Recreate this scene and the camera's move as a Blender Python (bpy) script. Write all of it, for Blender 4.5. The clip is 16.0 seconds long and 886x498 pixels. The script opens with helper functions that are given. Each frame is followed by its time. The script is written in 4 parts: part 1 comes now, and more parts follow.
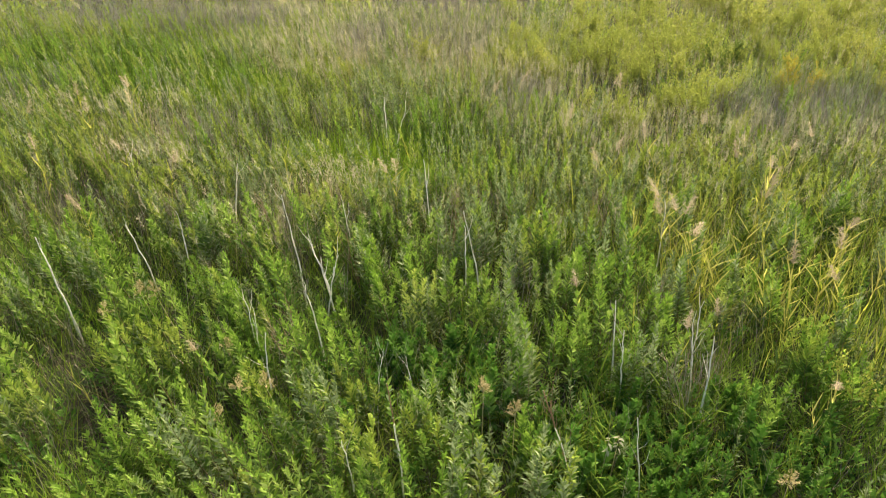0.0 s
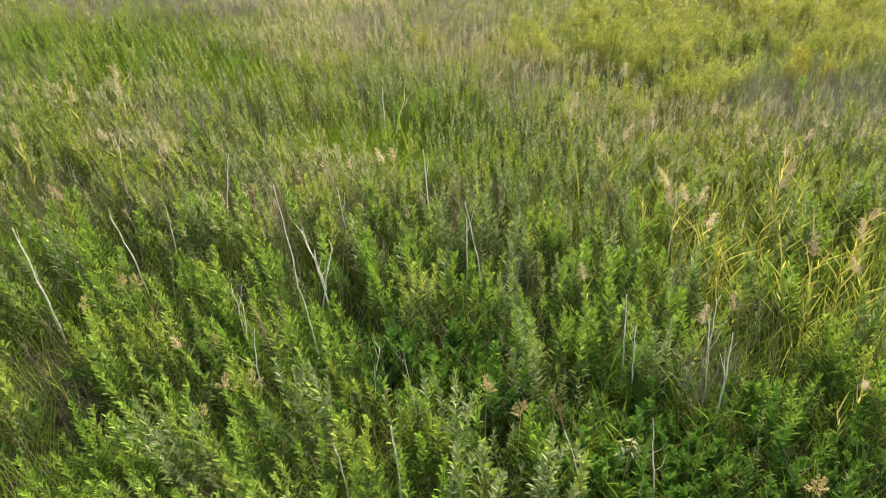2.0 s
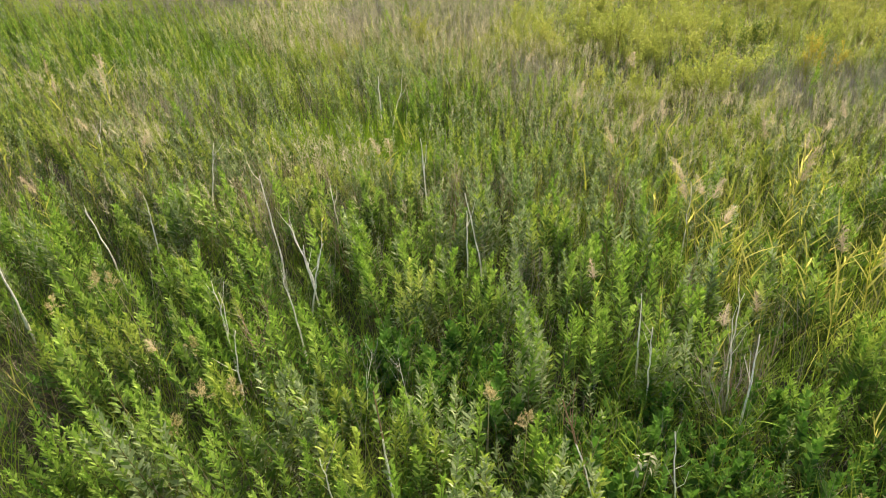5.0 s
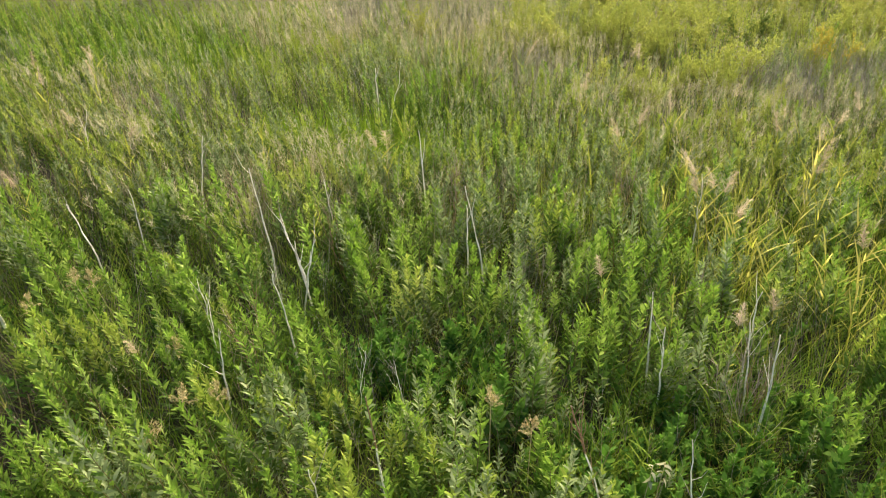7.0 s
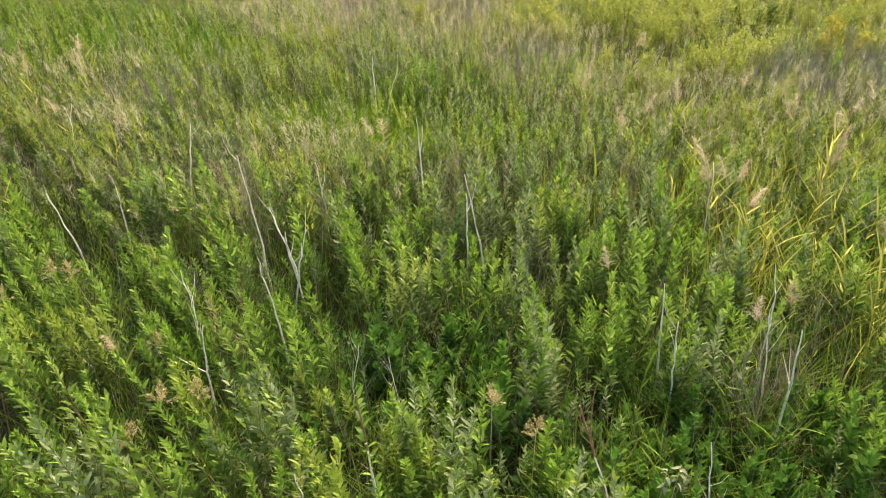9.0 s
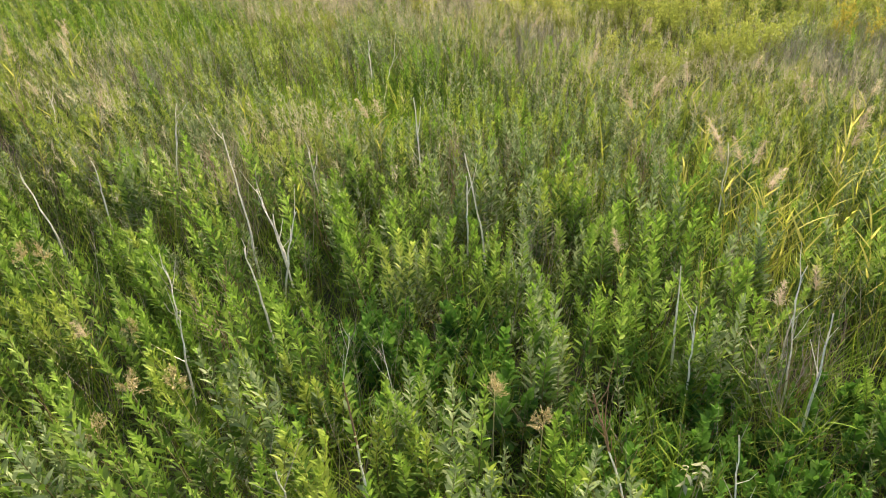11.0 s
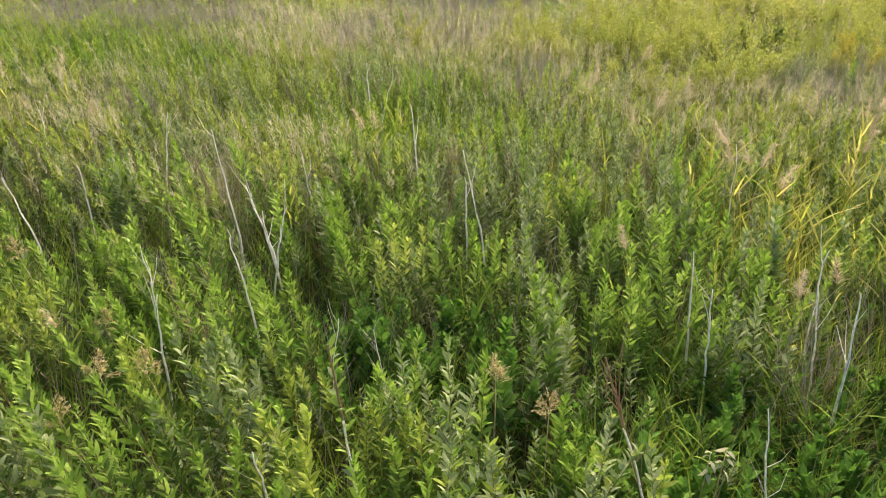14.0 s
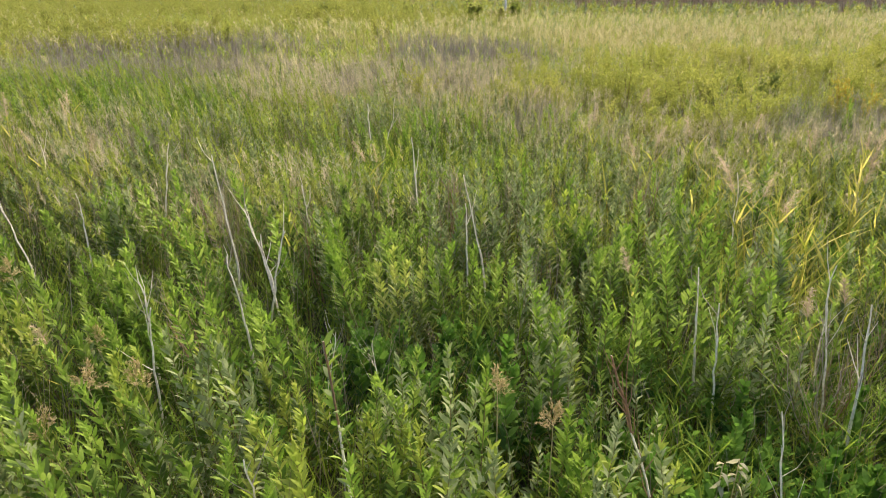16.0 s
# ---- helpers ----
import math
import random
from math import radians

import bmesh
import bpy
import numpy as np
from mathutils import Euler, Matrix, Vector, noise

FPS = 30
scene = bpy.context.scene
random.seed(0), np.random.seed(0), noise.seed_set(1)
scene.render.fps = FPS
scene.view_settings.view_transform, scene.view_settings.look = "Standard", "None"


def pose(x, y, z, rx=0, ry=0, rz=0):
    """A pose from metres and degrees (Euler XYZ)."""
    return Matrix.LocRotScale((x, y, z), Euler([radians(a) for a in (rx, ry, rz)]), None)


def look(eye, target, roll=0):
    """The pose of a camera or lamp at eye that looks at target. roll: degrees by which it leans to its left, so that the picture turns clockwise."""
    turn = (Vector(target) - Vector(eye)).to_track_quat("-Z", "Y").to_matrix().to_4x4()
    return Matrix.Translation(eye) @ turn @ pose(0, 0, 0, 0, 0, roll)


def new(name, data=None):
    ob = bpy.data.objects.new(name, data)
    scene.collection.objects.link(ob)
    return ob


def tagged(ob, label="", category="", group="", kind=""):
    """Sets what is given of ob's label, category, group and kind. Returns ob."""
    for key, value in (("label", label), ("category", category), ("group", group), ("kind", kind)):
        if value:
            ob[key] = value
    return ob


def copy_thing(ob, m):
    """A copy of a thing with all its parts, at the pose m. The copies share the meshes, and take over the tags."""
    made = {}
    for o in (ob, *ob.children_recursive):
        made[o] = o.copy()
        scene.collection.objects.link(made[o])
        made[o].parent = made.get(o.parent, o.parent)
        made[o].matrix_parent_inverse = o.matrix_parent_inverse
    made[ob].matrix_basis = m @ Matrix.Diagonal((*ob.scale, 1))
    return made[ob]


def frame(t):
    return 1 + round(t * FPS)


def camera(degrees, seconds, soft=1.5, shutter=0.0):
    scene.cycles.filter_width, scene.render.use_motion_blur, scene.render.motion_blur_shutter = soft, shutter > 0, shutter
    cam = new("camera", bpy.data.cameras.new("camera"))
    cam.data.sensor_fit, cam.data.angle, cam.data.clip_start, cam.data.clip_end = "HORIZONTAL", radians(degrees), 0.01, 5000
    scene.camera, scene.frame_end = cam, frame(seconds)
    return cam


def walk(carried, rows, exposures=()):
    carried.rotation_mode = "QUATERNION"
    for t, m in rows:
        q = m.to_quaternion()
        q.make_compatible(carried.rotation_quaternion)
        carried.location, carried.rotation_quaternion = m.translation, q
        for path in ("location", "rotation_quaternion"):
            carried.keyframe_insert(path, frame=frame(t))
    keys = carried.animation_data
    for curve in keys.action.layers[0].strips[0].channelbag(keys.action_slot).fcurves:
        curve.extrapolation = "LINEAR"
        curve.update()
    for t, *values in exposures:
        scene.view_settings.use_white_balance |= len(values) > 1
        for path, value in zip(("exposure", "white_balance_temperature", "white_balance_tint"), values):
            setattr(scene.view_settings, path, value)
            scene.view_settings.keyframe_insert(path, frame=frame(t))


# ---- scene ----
cam = camera(61.2, 16.0, soft=1.1)
METRES, EYE, TILT, LEAN, TURN = 4.0, 6.7, -29.5, 0.0, 0.0
ROWS = [
    (0.0, 0.0, 0.0, 0.0, 0.0, 0.0, -0.0),
    (0.5, -0.0016, 0.035, -0.0076, -0.0, -0.0, 0.0),
    (1.0, -0.0026, 0.0696, -0.0151, -0.01, 0.01, 0.01),
    (1.5, -0.0024, 0.1037, -0.0216, -0.01, 0.0, 0.01),
    (2.0, -0.0015, 0.1369, -0.0277, -0.01, 0.01, 0.01),
    (2.5, -0.0007, 0.1695, -0.0317, -0.01, 0.01, 0.01),
    (3.0, -0.0008, 0.2008, -0.0335, -0.02, 0.01, 0.01),
    (3.5, -0.0007, 0.23, -0.0352, -0.03, 0.01, 0.01),
    (4.0, 0.0001, 0.2595, -0.0374, -0.02, 0.02, 0.01),
    (6.5, 0.0059, 0.4114, -0.0509, -0.02, 0.02, 0.02),
    (7.0, 0.0064, 0.4412, -0.0544, -0.01, 0.02, 0.02),
    (7.5, 0.0071, 0.4704, -0.058, 0.0, 0.02, 0.02),
    (8.0, 0.0086, 0.4994, -0.0627, 0.0, 0.02, 0.03),
    (8.5, 0.0107, 0.5282, -0.0698, 0.01, 0.02, 0.03),
    (9.0, 0.0118, 0.5583, -0.0802, 0.01, 0.02, 0.03),
    (11.5, 0.0179, 0.7234, -0.1529, 0.01, 0.35, 0.02),
    (12.0, 0.0204, 0.7472, -0.18, 0.03, 0.57, 0.03),
    (12.5, 0.0212, 0.763, -0.2066, 0.02, 1.08, 0.03),
    (13.0, 0.0216, 0.7784, -0.2361, 0.03, 1.99, 0.03),
    (13.5, 0.0218, 0.7913, -0.2647, 0.03, 3.3, 0.02),
    (14.0, 0.0221, 0.8023, -0.2907, 0.02, 4.92, -0.0),
    (14.5, 0.0225, 0.8119, -0.3147, 0.02, 6.61, -0.01),
    (15.0, 0.0229, 0.8226, -0.3369, 0.02, 8.29, -0.03),
    (15.5, 0.0228, 0.8325, -0.359, 0.02, 9.19, -0.04),
    (16.0, 0.0225, 0.8392, -0.3762, 0.04, 9.43, -0.05),
]
walk(cam, [(t, pose(0, 0, EYE, TILT, LEAN, TURN) @ pose(METRES * x, METRES * y, METRES * z, 90 + pitch, roll, yaw)) for t, x, y, z, yaw, pitch, roll in ROWS],
     exposures=[(0, 1.43, 7000, 6), (9, 1.46, 6950, 8), (13, 1.46, 6850, 12), (16, 1.25, 6750, 16)])

# ---- world and sun: thin high cloud, low warm light from ahead on the right ----
SUN_AZ, SUN_EL = 20.0, 38.0
world = bpy.data.worlds.new("sky")
scene.world = world
world.use_nodes = True
wn = world.node_tree.nodes
sky = wn.new("ShaderNodeTexSky")
sky.sky_type, sky.sun_disc = "NISHITA", False
sky.sun_elevation, sky.sun_rotation = radians(SUN_EL), radians(SUN_AZ)
sky.dust_density, sky.ozone_density = 6.0, 0.6
wn["Background"].inputs["Strength"].default_value = 0.13
world.node_tree.links.new(sky.outputs["Color"], wn["Background"].inputs["Color"])
sun = new("sun", bpy.data.lights.new("sun", "SUN"))
sun.data.energy, sun.data.angle, sun.data.color = 3.4, radians(28), (1.0, 0.86, 0.64)
a, e = radians(SUN_AZ), radians(SUN_EL)
sun.matrix_world = look((0, 0, 0), (-math.sin(a) * math.cos(e), -math.cos(a) * math.cos(e), -math.sin(e)))
sun.location = (20, 25, 30)

rng = np.random.default_rng(7)


# ---- materials ----
def ramp(nt, fac, cols):
    r = nt.nodes.new("ShaderNodeValToRGB")
    while len(r.color_ramp.elements) < len(cols):
        r.color_ramp.elements.new(0.5)
    for i, c in enumerate(cols):
        r.color_ramp.elements[i].position = i / (len(cols) - 1)
        r.color_ramp.elements[i].color = (*c, 1)
    nt.links.new(fac, r.inputs["Fac"])
    return r.outputs["Color"]


def plant_mat(name, cols, trans=0.35, rough=0.65, per_object=0.0, patch=0.0, spec=0.12):
    """Foliage: a colour per leaf, drifting over the plan, with light coming through."""
    m = bpy.data.materials.new(name)
    m.use_nodes = True
    nt = m.node_tree
    n, k = nt.nodes, nt.links
    bsdf, out = n["Principled BSDF"], n["Material Output"]
    geo = n.new("ShaderNodeNewGeometry")
    fac = geo.outputs["Random Per Island"]
    if per_object:
        info, mix = n.new("ShaderNodeObjectInfo"), n.new("ShaderNodeMix")
        mix.inputs[0].default_value = per_object
        k.new(fac, mix.inputs[2]), k.new(info.outputs["Random"], mix.inputs[3])
        fac = mix.outputs[0]
    if patch:
        tex, mix = n.new("ShaderNodeTexNoise"), n.new("ShaderNodeMix")
        tex.inputs["Scale"].default_value, tex.inputs["Detail"].default_value = 0.55, 3
        k.new(geo.outputs["Position"], tex.inputs["Vector"])
        span = n.new("ShaderNodeMapRange")
        span.inputs["From Min"].default_value, span.inputs["From Max"].default_value = 0.3, 0.7
        k.new(tex.outputs["Fac"], span.inputs["Value"])
        mix.inputs[0].default_value = patch
        k.new(fac, mix.inputs[2]), k.new(span.outputs["Result"], mix.inputs[3])
        fac = mix.outputs[0]
    col = ramp(nt, fac, cols)
    fine = n.new("ShaderNodeTexNoise")
    fine.inputs["Scale"].default_value, fine.inputs["Detail"].default_value = 60, 2
    k.new(geo.outputs["Position"], fine.inputs["Vector"])
    hue = n.new("ShaderNodeHueSaturation")
    val = n.new("ShaderNodeMapRange")
    val.inputs["To Min"].default_value, val.inputs["To Max"].default_value = 0.75, 1.25
    k.new(fine.outputs["Fac"], val.inputs["Value"]), k.new(val.outputs["Result"], hue.inputs["Value"])
    k.new(col, hue.inputs["Color"])
    col = hue.outputs["Color"]
    k.new(col, bsdf.inputs["Base Color"])
    bsdf.inputs["Roughness"].default_value = rough
    bsdf.inputs["Specular IOR Level"].default_value = spec
    if trans:
        tr, ms = n.new("ShaderNodeBsdfTranslucent"), n.new("ShaderNodeMixShader")
        ms.inputs["Fac"].default_value = trans
        k.new(col, tr.inputs["Color"]), k.new(bsdf.outputs[0], ms.inputs[1]), k.new(tr.outputs[0], ms.inputs[2])
        k.new(ms.outputs[0], out.inputs["Surface"])
    return m


# Old and young leaf colours, set further apart to deepen the shrubs' light and shade.
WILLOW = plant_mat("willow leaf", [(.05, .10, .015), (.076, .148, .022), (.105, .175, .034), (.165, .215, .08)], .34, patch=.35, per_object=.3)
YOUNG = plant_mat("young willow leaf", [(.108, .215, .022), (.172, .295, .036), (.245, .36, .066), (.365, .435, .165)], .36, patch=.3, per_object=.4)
PALETWIG = plant_mat("pale dead twig", [(.17, .125, .085), (.29, .235, .17), (.48, .42, .33)], 0, rough=.85)
GREYLEAF = plant_mat("grey willow leaf", [(.12, .175, .065), (.21, .28, .12), (.34, .40, .22)], .32)
FEATHER = plant_mat("feathery grass head", [(.29, .275, .15), (.42, .39, .25), (.56, .52, .38)], .35, rough=.9, patch=.3)
PALEGRASS = plant_mat("pale reedgrass blade", [(.24, .27, .08), (.34, .34, .13), (.46, .43, .23)], .35, patch=.5)
CREAM = plant_mat("cream grass head", [(.34, .33, .15), (.46, .44, .23), (.58, .55, .36)], .35, rough=.9, patch=.4)
BROADLIGHT = plant_mat("young herb leaf", [(.07, .17, .02), (.10, .21, .03), (.14, .25, .045)], .36)
BROAD = plant_mat("herb leaf", [(.03, .085, .015), (.05, .125, .022), (.08, .16, .03)], .3)
GRASS = plant_mat("grass blade", [(.09, .17, .014), (.14, .24, .02), (.21, .29, .032), (.32, .30, .09)], .45, patch=.4)
SEDGE = plant_mat("sedge blade", [(.11, .22, .012), (.17, .30, .018), (.26, .36, .03)], .45)
REED = plant_mat("reed leaf", [(.16, .25, .03), (.30, .36, .045), (.46, .46, .085), (.58, .52, .20)], .42, per_object=.45)
REEDGRASS = plant_mat("reedgrass blade", [(.15, .25, .028), (.24, .32, .04), (.36, .40, .07), (.48, .46, .15)], .45, patch=.35)
STRAW = plant_mat("straw", [(.28, .24, .12), (.44, .40, .22), (.58, .53, .35)], .3, rough=.8, patch=.3)
PLUME = plant_mat("seed plume", [(.33, .265, .17), (.46, .38, .26), (.60, .52, .39)], .35, rough=.9, per_object=.5)
# Yellow-green leaf; part of its bright yellow is low-sun glow put into the colour.
YELLOW = plant_mat("yellowing leaf", [(.225, .28, .052), (.285, .335, .066), (.355, .38, .086), (.44, .42, .12)], .45, per_object=.5, patch=.2)
YELLOWOLIVE = plant_mat("olive yellowing leaf", [(.18, .225, .045), (.24, .285, .06), (.31, .34, .09)], .42, per_object=.4, patch=.3)
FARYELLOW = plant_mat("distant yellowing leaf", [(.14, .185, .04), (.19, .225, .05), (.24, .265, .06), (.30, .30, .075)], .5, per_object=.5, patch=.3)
MIDLEAF = plant_mat("olive willow leaf", [(.085, .135, .022), (.13, .19, .034), (.20, .25, .07)], .40, patch=.55)
MIDYOUNG = plant_mat("olive young leaf", [(.19, .285, .035), (.265, .345, .058), (.36, .41, .12)], .42, patch=.55)
GOLD = plant_mat("golden leaf", [(.36, .31, .05), (.43, .34, .06), (.40, .36, .07)], .4)
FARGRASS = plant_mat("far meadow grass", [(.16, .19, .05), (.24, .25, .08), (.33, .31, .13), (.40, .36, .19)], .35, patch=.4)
# Olive willow leaf, paled and dulled so its colour carries some distance haze.
FARLEAF = plant_mat("haze-paled willow leaf", [(.12, .165, .036), (.19, .23, .052), (.28, .295, .09)], .40, per_object=.4, patch=.3)
# Grass in a darker green: the shade low between plants is in its colour.
SHADEGRASS = plant_mat("shade-darkened grass blade", [(.045, .11, .010), (.075, .16, .014), (.12, .205, .022)], .42, patch=.4)
TWIG = plant_mat("dead twig", [(.19, .165, .145), (.30, .27, .24), (.43, .40, .36)], 0, rough=.85)
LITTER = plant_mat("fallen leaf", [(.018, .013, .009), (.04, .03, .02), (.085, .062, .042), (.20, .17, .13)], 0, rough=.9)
STEM = plant_mat("willow stem", [(.10, .075, .035), (.15, .12, .05), (.17, .17, .06)], 0, rough=.7, per_object=.5)


def bark_mat(name, dark, pale, scale):
    m = bpy.data.materials.new(name)
    m.use_nodes = True
    nt = m.node_tree
    n, k = nt.nodes, nt.links
    tex, co = n.new("ShaderNodeTexNoise"), n.new("ShaderNodeTexCoord")
    tex.inputs["Scale"].default_value, tex.inputs["Detail"].default_value = scale, 5
    k.new(co.outputs["Object"], tex.inputs["Vector"])
    k.new(ramp(nt, tex.outputs["Fac"], [tuple(c * .4 for c in dark), tuple(c * .7 for c in dark), tuple((c + d) / 2 for c, d in zip(dark, pale)), pale, pale, pale]), n["Principled BSDF"].inputs["Base Color"])
    n["Principled BSDF"].inputs["Roughness"].default_value = .8
    b = n.new("ShaderNodeBump")
    b.inputs["Strength"].default_value, b.inputs["Distance"].default_value = .5, .004
    k.new(tex.outputs["Fac"], b.inputs["Height"]), k.new(b.outputs[0], n["Principled BSDF"].inputs["Normal"])
    return m


BARK = bark_mat("bleached bark", (.50, .44, .35), (.86, .82, .73), 34)
RUST = bark_mat("rusty bark", (.16, .09, .05), (.29, .175, .10), 40)
POST = bark_mat("weathered white paint", (.55, .54, .5), (.8, .8, .77), 8)


def ground_mat():
    m = bpy.data.materials.new("damp litter soil")
    m.use_nodes = True
    nt = m.node_tree
    n, k = nt.nodes, nt.links
    geo, t1, t2, mix = n.new("ShaderNodeNewGeometry"), n.new("ShaderNodeTexNoise"), n.new("ShaderNodeTexNoise"), n.new("ShaderNodeMix")
    t1.inputs["Scale"].default_value, t1.inputs["Detail"].default_value = .5, 6
    t2.inputs["Scale"].default_value, t2.inputs["Detail"].default_value = 35, 6
    k.new(geo.outputs["Position"], t1.inputs["Vector"]), k.new(geo.outputs["Position"], t2.inputs["Vector"])
    mix.data_type = "RGBA"
    mix.inputs[0].default_value = .5
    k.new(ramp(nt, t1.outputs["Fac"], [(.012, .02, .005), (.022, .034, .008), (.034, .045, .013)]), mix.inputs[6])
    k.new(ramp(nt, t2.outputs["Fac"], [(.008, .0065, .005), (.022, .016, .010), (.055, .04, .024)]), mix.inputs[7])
    k.new(mix.outputs[2], n["Principled BSDF"].inputs["Base Color"])
    n["Principled BSDF"].inputs["Roughness"].default_value = .95
    b = n.new("ShaderNodeBump")
    b.inputs["Strength"].default_value, b.inputs["Distance"].default_value = .8, .03
    k.new(t2.outputs["Fac"], b.inputs["Height"]), k.new(b.outputs[0], n["Principled BSDF"].inputs["Normal"])
    return m


SOIL = ground_mat()


# ---- mesh helpers ----
class Soup:
    """Collects triangles of many leaves, blades and stems for one mesh."""

    def __init__(self):
        self.v, self.f, self.m, self.n = [], [], [], 0

    def add(self, v, f, mat=0):
        v = v.reshape(-1, 3)
        self.v.append(v), self.f.append(f.reshape(-1, 3) + self.n)
        self.m.append(np.broadcast_to(mat, (len(f.reshape(-1, 3)),)).astype(np.int32))
        self.n += len(v)

    def mesh(self, name, mats):
        v, f, mi = np.concatenate(self.v).astype(np.float32), np.concatenate(self.f).astype(np.int32), np.concatenate(self.m)
        me = bpy.data.meshes.new(name)
        me.vertices.add(len(v)), me.vertices.foreach_set("co", v.ravel())
        me.loops.add(len(f) * 3), me.loops.foreach_set("vertex_index", f.ravel())
        me.polygons.add(len(f)), me.polygons.foreach_set("loop_start", np.arange(0, len(f) * 3, 3, dtype=np.int32))
        for mt in mats:
            me.materials.append(mt)
        me.polygons.foreach_set("material_index", mi)
        me.update(calc_edges=True)
        return me


def unit(a):
    return a / np.maximum(np.linalg.norm(a, axis=-1, keepdims=True), 1e-9)


def leaves(s, p, d, length, width, mat=0, fine=False, droop=.15, up=None):
    """Leaves from bases p along d; narrow rhombs folded at the rib, or longer outlines when fine."""
    n = len(p)
    d = unit(d)
    z = unit(rng.normal(size=(n, 3)) * .45 + (0, 0, 1) if up is None else up)
    side = unit(np.cross(d, z))
    nor = np.cross(side, d)
    L, W = np.broadcast_to(length, (n,))[:, None], np.broadcast_to(width, (n,))[:, None]
    tip = p + d * L - nor * L * droop
    if not fine:
        mid = p + d * L * .45 + nor * W * .18
        v = np.stack([p, mid - side * W / 2, tip, mid + side * W / 2], 1)
        f = np.array([[0, 1, 2], [0, 2, 3]])
        s.add(v, (np.arange(n) * 4)[:, None, None] + f, np.repeat(np.broadcast_to(mat, (n,)), 2))
    else:
        a, b = p + d * L * .3 + nor * W * .12, p + d * L * .68 + nor * (W * .1 - L * droop * .35)
        v = np.stack([p, a - side * W * .46, a + side * W * .46, b - side * W * .38, b + side * W * .38, tip], 1)
        f = np.array([[0, 1, 2], [1, 3, 2], [2, 3, 4], [3, 5, 4]])
        s.add(v, (np.arange(n) * 6)[:, None, None] + f, np.repeat(np.broadcast_to(mat, (n,)), 4))


def blades(s, p, d, length, width, bend=.5, mat=0, segs=3):
    """Grass blades that rise along d and bow over."""
    n = len(p)
    d = unit(d)
    h = d * (1, 1, 0) + rng.normal(size=(n, 3)) * (.12, .12, 0)
    side = unit(np.cross(h, (0, 0, 1.0)))
    L, W = np.broadcast_to(length, (n,))[:, None], np.broadcast_to(width, (n,))[:, None]
    B = np.broadcast_to(bend, (n,))[:, None]
    vs = []
    for i in range(segs):
        u = i / segs
        c = p + d * L * u + (unit(h) - (0, 0, .8)) * L * B * u * u * .6
        w = W * (1 - .75 * u) * (.6 if i == 0 else 1) / 2
        vs += [c - side * w, c + side * w]
    vs.append(p + d * L + (unit(h) - (0, 0, .8)) * L * B * .6)
    f = []
    for i in range(segs - 1):
        q = 2 * i
        f += [[q, q + 1, q + 3], [q, q + 3, q + 2]]
    f.append([2 * segs - 2, 2 * segs - 1, 2 * segs])
    s.add(np.stack(vs, 1), (np.arange(n) * (2 * segs + 1))[:, None, None] + np.array(f), np.repeat(np.broadcast_to(mat, (n,)), len(f)))


def tubes(s, path, rad, mat=0, sides=3):
    """Tapered stems: path (n, k, 3), rad (n, k)."""
    n, k, _ = path.shape
    ang = np.arange(sides) * 2 * math.pi / sides
    ring = np.stack([np.cos(ang), np.sin(ang), np.zeros(sides)], -1)
    v = path[:, :, None, :] + rad[:, :, None, None] * ring
    f = []
    for i in range(k - 1):
        for j in range(sides):
            a, b = i * sides + j, i * sides + (j + 1) % sides
            f += [[a, b, b + sides], [a, b + sides, a + sides]]
    f += [[(k - 1) * sides + j for j in (0, 1, 2)]]
    f = np.array(f)
    s.add(v, (np.arange(n) * k * sides)[:, None, None] + f, np.repeat(np.broadcast_to(mat, (n,)), len(f)))


def lattice(x, y, cell, seed):
    """Smooth value noise, 0 to 1, over the plan."""
    g = np.random.default_rng(seed).random((128, 128))
    x, y = x / cell + 40, y / cell + 40
    i, j = np.floor(x).astype(int), np.floor(y).astype(int)
    u, w = x - i, y - j
    u, w = u * u * (3 - 2 * u), w * w * (3 - 2 * w)
    at = lambda p, q: g[p % 128, q % 128]
    return (at(i, j) * (1 - u) + at(i + 1, j) * u) * (1 - w) + (at(i, j + 1) * (1 - u) + at(i + 1, j + 1) * u) * w


def zone(x, y, blobs, soft=.35):
    """How far points lie inside any of the ellipses (x, y, rx, ry): 1 inside, 0 outside, with ragged edges."""
    out = np.zeros_like(x)
    rag = (lattice(x, y, .9, 3) - .5) * .7 + (lattice(x, y, 2.5, 4) - .5) * .5
    for bx, by, rx, ry in blobs:
        r = np.hypot((x - bx) / rx, (y - by) / ry) + rag
        out = np.maximum(out, np.clip((1 + soft - r) / (2 * soft), 0, 1))
    return out


def strew(per_m2, y0, y1, edge=1.5, wide=.66):
    """Random plan points in the fan of land ahead, between two distances."""
    area = (y1 * y1 - y0 * y0) * wide + 2 * edge * (y1 - y0)
    n = int(per_m2 * area * 1.02)
    y = np.sqrt(rng.random(n) * (y1 * y1 - y0 * y0) + y0 * y0)
    x = (rng.random(n) * 2 - 1) * (wide * y + edge)
    return x, y


# ---- zones of the plan: (x, y, rx, ry) ----
SEDGE_AT = [(-2.3, 15.3, 1.5, 1.0), (-.8, 14.3, .9, .7), (-5.4, 20.3, 1.3, 1.2)]
